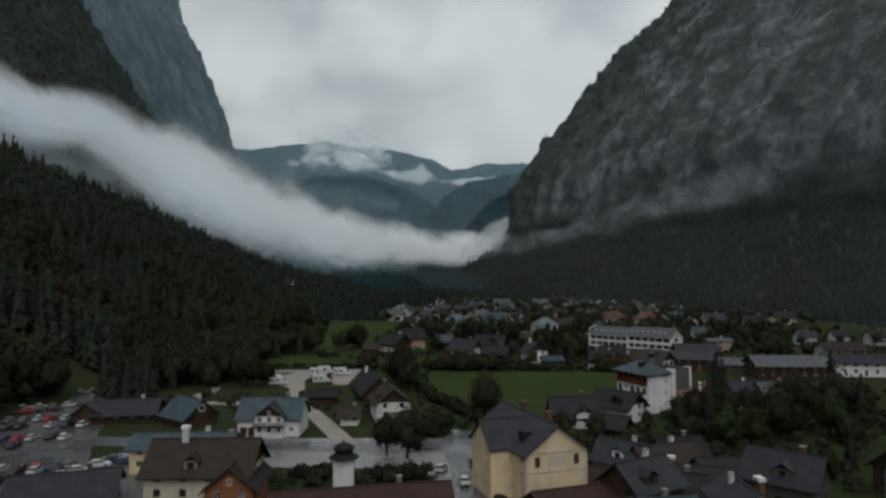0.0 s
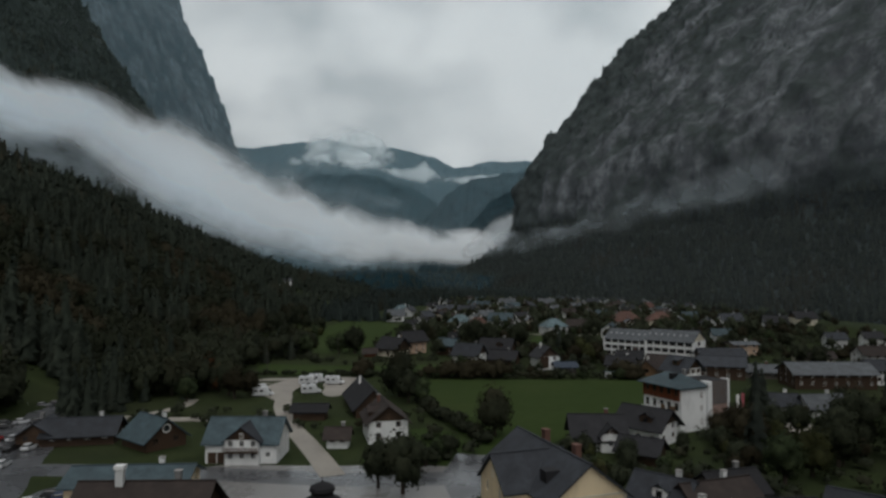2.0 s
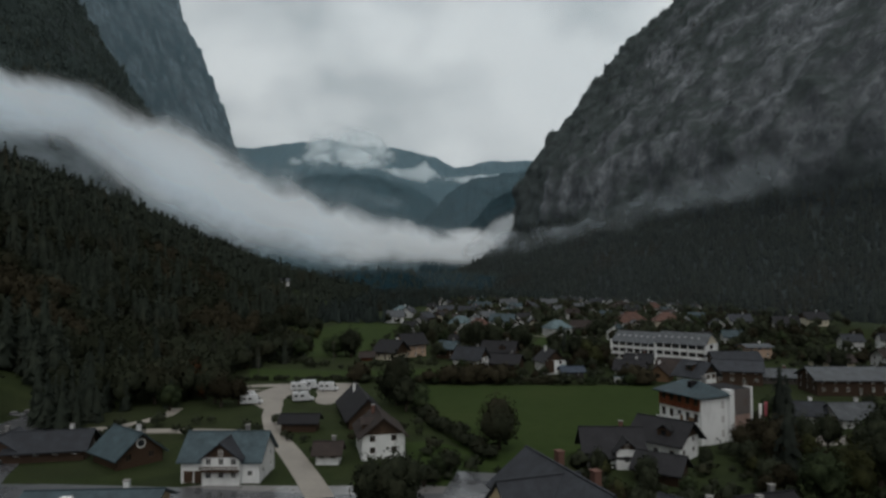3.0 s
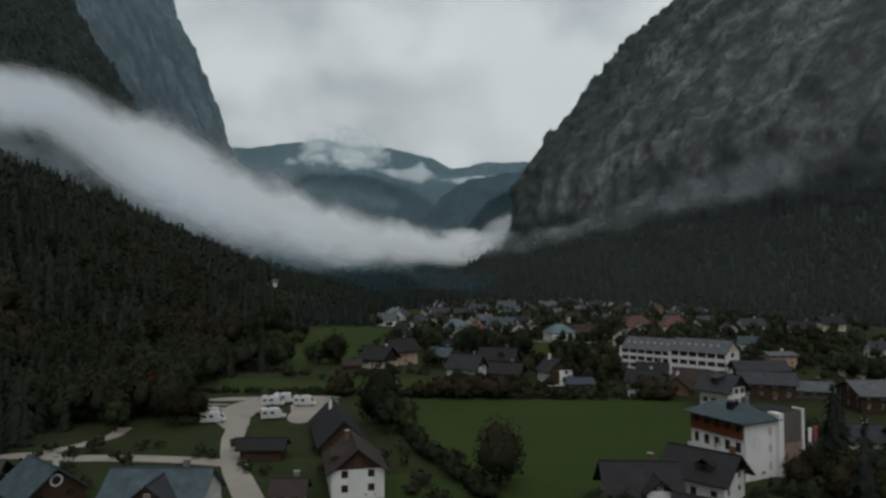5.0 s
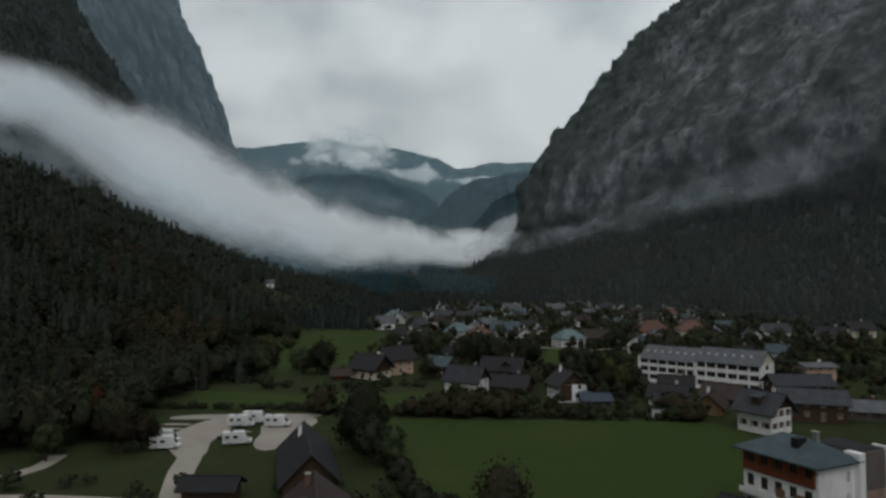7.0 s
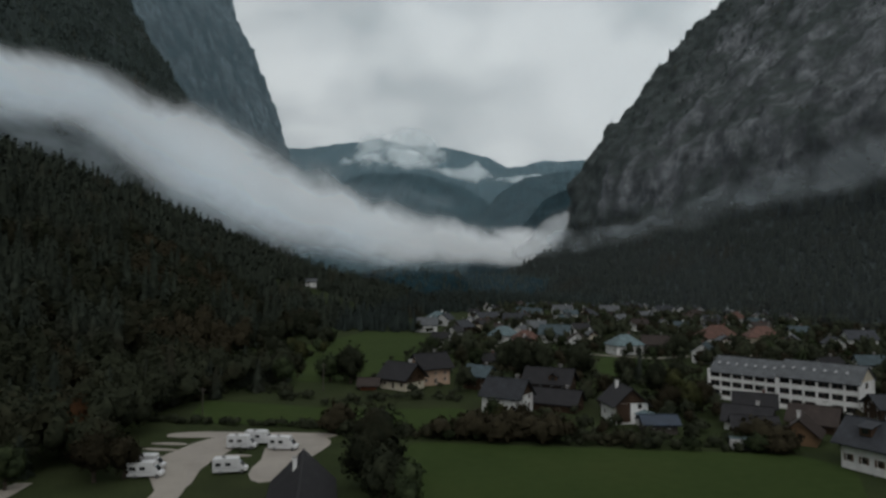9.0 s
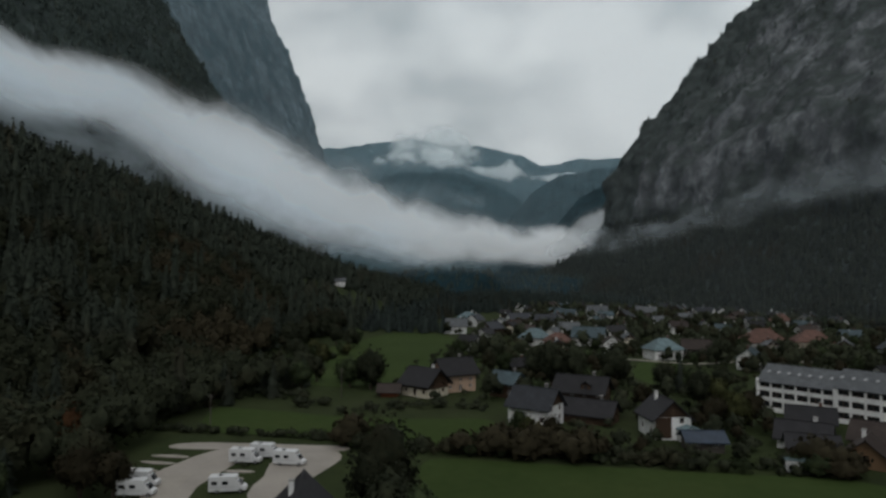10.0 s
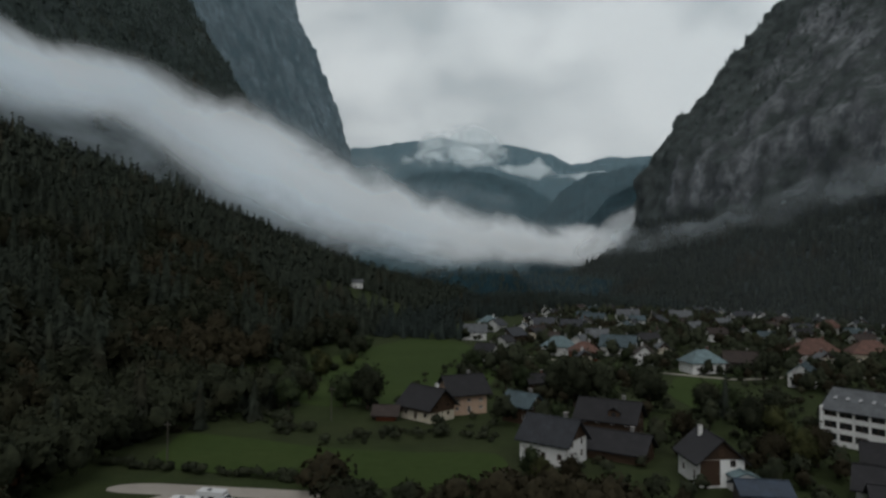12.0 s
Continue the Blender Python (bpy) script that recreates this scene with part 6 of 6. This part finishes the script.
for kind, x, y, size in (("round", -2.6, 192.3, 1.0), ("round", -33, 239, 1.3), ("dark", -29, 230, 0.9), ("rust", -100, 249, 1.5), ("rust", -94, 244, 1.1), ("rust", 56, 191, 0.9), ("far_dark", -100, 347, 0.75), ("far_dark", -95, 355, 0.8), ("far_green", -86, 356, 0.9), ("far_dark", -52, 384, 0.9), ("far_dark", -47, 377, 0.8),
                         ("far_dark", -40, 392, 0.9), ("far_green", -57, 404, 0.8), ("far_dark", -108, 372, 0.7), ("far_green", -112, 384, 0.7), ("green", -25, 230, 0.9), ("dark", -18, 149, 0.95), ("dark", -23, 152, 0.8),
                         ("dark", -72, 346, 1.2), ("green", -80, 348, 1.15), ("dark", -76, 352, 1.0), ("green", -93, 338, 1.1), ("green", -60, 431, 1.0), ("dark", -50, 436, 0.8),
                         ("green", -32, 382, 1.1), ("dark", -15, 368, 1.35), ("dark", -8, 374, 1.2), ("dark", -20, 376, 1.2), ("dark", 6, 367, 1.25), ("dark", 21, 363, 0.9), ("spruce", 26, 364, 0.6)):
    tree(kind, x, y, size, "beside the meadow")
for kind, x, y, size in (("yellow", 33, 336, 1.1), ("dark", 28, 338, 1.0), ("yellow", 34, 314, 1.1), ("autumn", 28, 312, 1.1), ("autumn", 38, 320, 1.1), ("green", 27, 366, 1.0), ("yellow", -15, 290, 0.7),
                         ("autumn", -10, 294, 0.7), ("green", -18, 296, 0.7), ("autumn", -84, 233, 1.2), ("autumn", -80, 236, 1.0), ("dark", -88, 238, 1.0), ("green", -96, 226, 0.9),
                         ("dark", -106, 236, 1.1), ("green", -118, 240, 1.2), ("dark", -126, 236, 1.2), ("green", -14, 170, 0.55), ("bush", -12, 176, 1.3), ("bush", -16, 166, 1.4)):
    tree(kind, x, y, size, "beside a garden")
for kind, x, y, size in (("autumn", 52, 181, 1.3), ("green", 51, 160, 1.1), ("yellow", 58, 165, 1.1), ("dark", 66, 172, 1.1), ("dark", 74, 182, 1.2), ("green", 80, 176, 1.2), ("dark", 88, 190, 1.2),
                         ("yellow", 96, 196, 1.2), ("spruce", 66, 216, 0.9), ("spruce", 69, 220, 0.75), ("dark", 92, 226, 0.6), ("green", 68, 230, 0.6), ("dark", 92, 216, 0.6), ("autumn", 49, 193, 0.8), ("autumn", 54, 197, 0.9),
                         ("dark", 60, 190, 0.8), ("dark", 68, 196, 0.7), ("green", 78, 200, 0.7), ("dark", 100, 205, 0.7), ("spruce", 97, 212, 0.8), ("yellow", 106, 190, 0.9)):
    tree(kind, x, y, size, "in the dense garden grove")
grove = random.Random(23)
for i in range(46):
    x, y = grove.uniform(44, 130), grove.uniform(140, 238)
    if x < 62 and y > 186:
        continue
    if min((x - a) ** 2 + (y - b) ** 2 for a, b in [(85, 222), (75, 225), (44, 208), (34, 192), (60, 206), (66, 206), (73, 206)] + [h[:2] for h in NEAR_B]) < 81:
        continue
    tree(grove.choice(("green", "yellow", "dark", "autumn", "autumn", "green", "yellow", "spruce")), x, y, grove.uniform(0.4, 0.8) * (1.0 if y < 195 else 0.65), "in the dense garden grove")
garden = random.Random(31)
placed = 0
while placed < 40:
    x, y = garden.uniform(9, 47), garden.uniform(141, 181)
    if min((x - a) ** 2 + (y - b) ** 2 for a, b in [(20.3, 184.5), (32.8, 190.6), (42, 205.7)] + [h[:2] for h in NEAR_B]) < 42 or (x < 16 and y < 150):
        continue
    tree(garden.choice(("bush", "bush", "dark", "autumn", "green", "yellow")), x, y, garden.uniform(0.35, 0.55) if y > 155 else garden.uniform(0.4, 0.65), "in a garden")
    placed += 1
hedge = random.Random(29)
shrub = [broad_arrays(s, h, w, 66, 0.33) for s, h, w in ((101, 3.2, 2.4), (102, 2.4, 2.0), (103, 4.2, 2.6))]
row = np.random.RandomState(88)
f = row.uniform(0, 1, 190)
P = np.c_[-54 + 102 * f, 274.5 + 2 * f + row.uniform(0, 5.5, 190), np.zeros(190)]
tall = fbm(P / np.array([9.0, 9.0, 1.0]), 3, 96)
forest("hedge", P[tall < 0.52], shrub, 89, "leaf_dark", "uneven dark hedge behind the meadow", 0.3, 0.85)
forest("hedge", P[(tall >= 0.52) & (tall < 0.58)], shrub, 97, "leaf", "lighter green shrubs in the hedge", 0.5, 1.3)
forest("hedge", P[tall >= 0.58], shrub, 98, "leaf_autumn", "tall browning shrubs in the hedge", 0.9, 1.8)
f = row.uniform(0, 1, 110)
P = np.c_[-112 + 84 * f, 314 + 10 * row.uniform(0, 1, 110) + 8 * np.sin(f * 9), np.zeros(110)]
forest("hedge", P[fbm(P / np.array([14.0, 14.0, 1.0]), 3, 99) > 0.45], shrub, 100, "leaf_dark", "rough dark growth along the meadow's edge", 0.3, 0.8)
f = row.uniform(0, 1, 80)
P = np.c_[-104 + 54 * f, 279.5 + 1.5 * f + row.uniform(-1, 1, 80), np.zeros(80)]
forest("hedge", P, shrub, 90, "leaf_dark", "low dark hedge beside the camper park", 0.3, 0.6)
f = row.uniform(0, 1, 70)
P = np.c_[-26 + 22 * f + row.uniform(-1.5, 1.5, 70), 230 - 48 * f + row.uniform(-2, 2, 70), np.zeros(70)]
forest("hedge", P, shrub, 91, "leaf_dark", "uneven growth on the bank beside the meadow", 0.35, 0.9)
f = row.uniform(0, 1, 60)
P = np.c_[-38 + 26 * f, 136 + row.uniform(-2.5, 2, 60), np.zeros(60)]
forest("hedge", P[np.abs(P[:, 0] + 26.5) > 3.5], shrub, 92, "leaf_dark", "dark hedge beside the village square", 0.4, 0.75)
f = row.uniform(0, 1, 36)
P = np.c_[2.5 - 7 * f + row.uniform(-0.6, 0.6, 36), 121 + 26 * f, np.zeros(36)]
forest("hedge", P, shrub, 93, "leaf_dark", "low hedge along the yellow house", 0.25, 0.42)
f = row.uniform(0, 1, 60)
P = np.c_[-70.5 + 9 * row.uniform(0.25, 0.75, 60) - 2 * f, 240 + 28 * f, np.zeros(60)]
forest("hedge", P[(P[:, 1] > 256) & (P[:, 1] < 258) | (P[:, 1] > 246) & (P[:, 1] < 248)], shrub, 94, "leaf_dark", "low growth between camper pitches", 0.2, 0.35)
for i in range(26):
    tree(hedge.choice(("green", "dark", "bush", "yellow")), hedge.uniform(-112, -95) - i * 1.0, hedge.uniform(300, 340) + i * 6, hedge.uniform(0.6, 1.0), "along the forest edge")
yard = random.Random(37)
taken = [(x, y) for x, y, *_ in HOUSES + HOUSES_B + HOUSES_C + NEAR + NEAR_B] + spots
count = 0
while count < 175:
    y = yard.uniform(282, 820)
    x = yard.uniform(-70, 150 + (y - 282) * 0.2)
    if min((x - a) ** 2 + (y - b) ** 2 for a, b in taken) < 70 or (46 < x < 98 and 310 < y < 352) or ((x - 24) / 20) ** 2 + ((y - 405) / 42) ** 2 < 1:
        continue
    if x < -20 and y < 480 or x < -60 or (y < 350 and 22 < x < 54):
        continue
    tree(yard.choice(("far_dark", "far_green", "far_dark", "far_dark", "far_green", "far_autumn", "far_autumn", "bush")), x, y, yard.uniform(0.5, 1.0), "between village houses")
    count += 1

# ---------------------------------------------------------------- vehicles


def paint(name, c):
    n = Nodes(name)
    return n.finish(c, 0.3, spec=0.6)


PAINTS = [("white", paint("white_paint", (0.58, 0.59, 0.60))), ("silver", paint("silver_paint", (0.42, 0.43, 0.45))), ("black", paint("black_paint", (0.02, 0.02, 0.022))),
          ("red", paint("red_paint", (0.35, 0.02, 0.02))), ("dark blue", paint("blue_paint", (0.03, 0.05, 0.11))), ("grey", paint("grey_paint", (0.16, 0.165, 0.17)))]
RUBBER = plain("tyre_rubber", (0.02, 0.02, 0.02), 0.9)


def loft_body(sections, width_top):
    """A vehicle body from its side profile: x, low z, high z, half width."""
    bm = bmesh.new()
    rings = []
    for x, lo, hi, half in sections:
        t = half * width_top
        rings.append([bm.verts.new(p) for p in ((x, -half, lo), (x, -half, lo + (hi - lo) * 0.6), (x, -t, hi), (x, t, hi), (x, half, lo + (hi - lo) * 0.6), (x, half, lo))])
    for a, b in zip(rings, rings[1:]):
        for i in range(6):
            j = (i + 1) % 6
            bm.faces.new((a[i], a[j], b[j], b[i]))
    bm.faces.new(rings[0])
    bm.faces.new(rings[-1][::-1])
    bmesh.ops.recalc_face_normals(bm, faces=bm.faces)
    return bm


def wheels(top, xs, half, r=0.32):
    for x in xs:
        for sy in (-1, 1):
            bm = bmesh.new()
            bmesh.ops.create_cone(bm, cap_ends=True, segments=14, radius1=r, radius2=r, depth=0.2, matrix=pose(x, sy * (half - 0.08), r, 90, 0, 0))
            w = part("wheel", bm, RUBBER, top)
            bm = bmesh.new()
            bmesh.ops.create_cone(bm, cap_ends=True, segments=10, radius1=r * 0.6, radius2=r * 0.6, depth=0.03, matrix=pose(x, sy * (half + 0.03), r, 90, 0, 0))
            part("rim", bm, M["metal"], w)


def car(word, material):
    top = new("car")
    tagged(top, "parked %s car on the wet asphalt" % word, "car", "parked cars")
    part("body", loft_body([(-2.1, 0.35, 0.75, 0.8), (-1.9, 0.25, 0.95, 0.87), (-0.9, 0.2, 0.98, 0.9), (0.9, 0.2, 0.95, 0.9), (1.8, 0.25, 0.82, 0.87), (2.15, 0.35, 0.6, 0.75)], 0.92), material, top)
    part("glasshouse", loft_body([(-1.85, 0.9, 0.97, 0.8), (-1.35, 0.9, 1.42, 0.8), (0.2, 0.9, 1.43, 0.8), (1.05, 0.9, 0.97, 0.78)], 0.82), M["glass"], top, "dark tinted glass")
    part("roof", loft_body([(-1.4, 1.36, 1.44, 0.62), (-0.6, 1.4, 1.5, 0.64), (0.2, 1.38, 1.46, 0.62)], 0.95), material, top)
    wheels(top, (-1.3, 1.3), 0.9)
    return top


def camper():
    top = new("camper_van")
    tagged(top, "white camper van parked on pale gravel", "camper van", "camper vans")
    part("body", loft_body([(-3.2, 0.45, 2.75, 1.08), (-3.1, 0.4, 2.85, 1.12), (1.2, 0.4, 2.85, 1.12), (1.5, 0.4, 2.7, 1.1)], 0.94), PAINTS[0][1], top)
    part("cab", loft_body([(1.45, 0.4, 2.2, 1.0), (2.0, 0.4, 1.9, 0.98), (2.4, 0.4, 1.25, 0.95), (3.1, 0.45, 1.0, 0.88)], 0.9), PAINTS[0][1], top)
    part("windscreen", loft_body([(1.7, 1.25, 2.12, 0.9), (2.05, 1.25, 1.93, 0.88), (2.45, 1.22, 1.3, 0.84)], 0.96), M["glass"], top, "dark windscreen")
    for x in (-2.2, -0.4):
        part("side_window", boxes((x - 0.5, x + 0.5, -1.14, 1.14, 1.5, 2.1)), M["glass"], top, "dark side window")
    part("stripe", boxes((-3.1, 1.2, -1.135, 1.135, 1.05, 1.2)), PAINTS[1][1], top, "grey stripe")
    part("roof_hatch", boxes((-1.6, -0.9, -0.35, 0.35, 2.85, 2.97)), M["glass"], top)
    wheels(top, (-1.7, 2.2), 1.1, 0.35)
    return top


fleet = [car(w, m) for w, m in PAINTS]
for k, c in enumerate(fleet):
    c.matrix_basis = pose(-100 + 2.9 * k, 132 + k * 1.0, 0.08, 0, 0, 105)
lot = random.Random(3)
for row, (x0, y0, x1, y1, n, turn) in enumerate(((-103, 126, -86, 134, 6, 100), (-140, 150, -98, 160, 13, 100), (-136, 163, -106, 172, 10, 95), (-146, 186, -122, 197, 8, 30), (-146, 205, -130, 222, 7, 30),
                                                 (-84, 126, -77, 146, 6, 20), (-142, 143, -108, 150, 11, 98), (-138, 172, -112, 180, 9, 96), (-112, 122, -92, 126, 7, 100), (-150, 176, -126, 190, 9, 30), (-76, 141, -66, 160, 6, 20))):
    for i in range(n):
        if lot.random() < 0.12:
            continue
        f = i / (n - 1)
        copy_thing(fleet[lot.choice((0, 1, 1, 2, 2, 2, 3, 4, 5, 5))], pose(x0 + (x1 - x0) * f + lot.uniform(-0.4, 0.4), y0 + (y1 - y0) * f + lot.uniform(-0.4, 0.4), 0.085, 0, 0, turn + lot.uniform(-4, 4)))
for x, y, turn, k in ((-10, 140.5, 80, 1), (-5, 133, 100, 0), (-24, 166, 20, 1), (-60, 150, 5, 0), (-75, 150, 10, 2)):
    copy_thing(fleet[k], pose(x, y, 0.13, 0, 0, turn))
van = camper()
van.matrix_basis = pose(-79, 242, 0.115, 0, 0, 12)
for x, y, turn in ((-76.5, 237.5, 14), (-68.5, 259.8, 8), (-66.5, 264.3, 6), (-62.5, 243, 20), (-59.4, 260.6, 4)):
    copy_thing(van, pose(x, y, 0.085, 0, 0, turn))

# a pale garden store by the field
store = new("garden_store")
store.matrix_basis = pose(39, 280, 0, 0, 0, -4)
tagged(store, "pale green-white container store beside the meadow", "shed")
part("body", boxes((-3.2, 3.2, -1.3, 1.3, 0, 2.4), bevel=0.05), M["pale"], store)
part("roof", boxes((-3.35, 3.35, -1.45, 1.45, 2.4, 2.55)), M["cyan_metal"], store)
part("door", boxes((-0.6, 0.6, -1.36, -1.31, 0.1, 2.1)), M["grey_metal"], store)

# a white hut high on the wooded slope
lodge = house("lodge", -230, 712, 20, "white lodge on the wooded hillside", "house", z=float(ground_z(np.array([-230.0]), np.array([712.0]))[0]) - 0.5, L=12, W=8, storeys=2, sh=2.6, pitch=30,
              wall="white", roof="grey_metal", wins=(3, 2), chimneys=0)


# ---------------------------------------------------------------- poles, flags and hedges
def pole(x, y, h):
    top = new("utility_pole")
    top.matrix_basis = pose(x, y, 0)
    tagged(top, "tall weathered wooden utility pole in the meadow", "pole")
    bm = bmesh.new()
    bmesh.ops.create_cone(bm, cap_ends=True, segments=8, radius1=0.16, radius2=0.1, depth=h, matrix=Matrix.Translation((0, 0, h / 2)))
    part("post", bm, M["grey_wood"], top)
    part("crossarm", boxes((-0.9, 0.9, -0.06, 0.06, h - 0.7, h - 0.55)), M["grey_wood"], top)


for x, y, h in ((-76, 330, 9), (-93, 286, 8)):
    pole(x, y, h)


def flag(x, y, material, word):
    top = new("flagpole")
    top.matrix_basis = pose(x, y, 0, 0, 0, 20)
    tagged(top, "%s banner on a thin pole beside the hotel" % word, "flagpole")
    bm = bmesh.new()
    bmesh.ops.create_cone(bm, cap_ends=True, segments=8, radius1=0.06, radius2=0.04, depth=6.5, matrix=Matrix.Translation((0, 0, 3.25)))
    part("pole", bm, M["metal"], top)
    P, n, k = [], 10, 6
    for i in range(n):
        for j in range(k):
            P.append((0.06 + 0.9 * j / (k - 1), 0.06 * math.sin(4 * j / (k - 1) + i * 0.5), 6.3 - 3.6 * i / (n - 1)))
    cloth = link_mesh("banner", np.array(P), grid_faces(n, k), material, top, smooth=True)
    solid = cloth.modifiers.new("thickness", "SOLIDIFY")
    solid.thickness = 0.02


flag(60.5, 215, M["frame_white"], "white")
flag(62.5, 217, paint("pink_cloth", (0.45, 0.12, 0.14)), "pink")
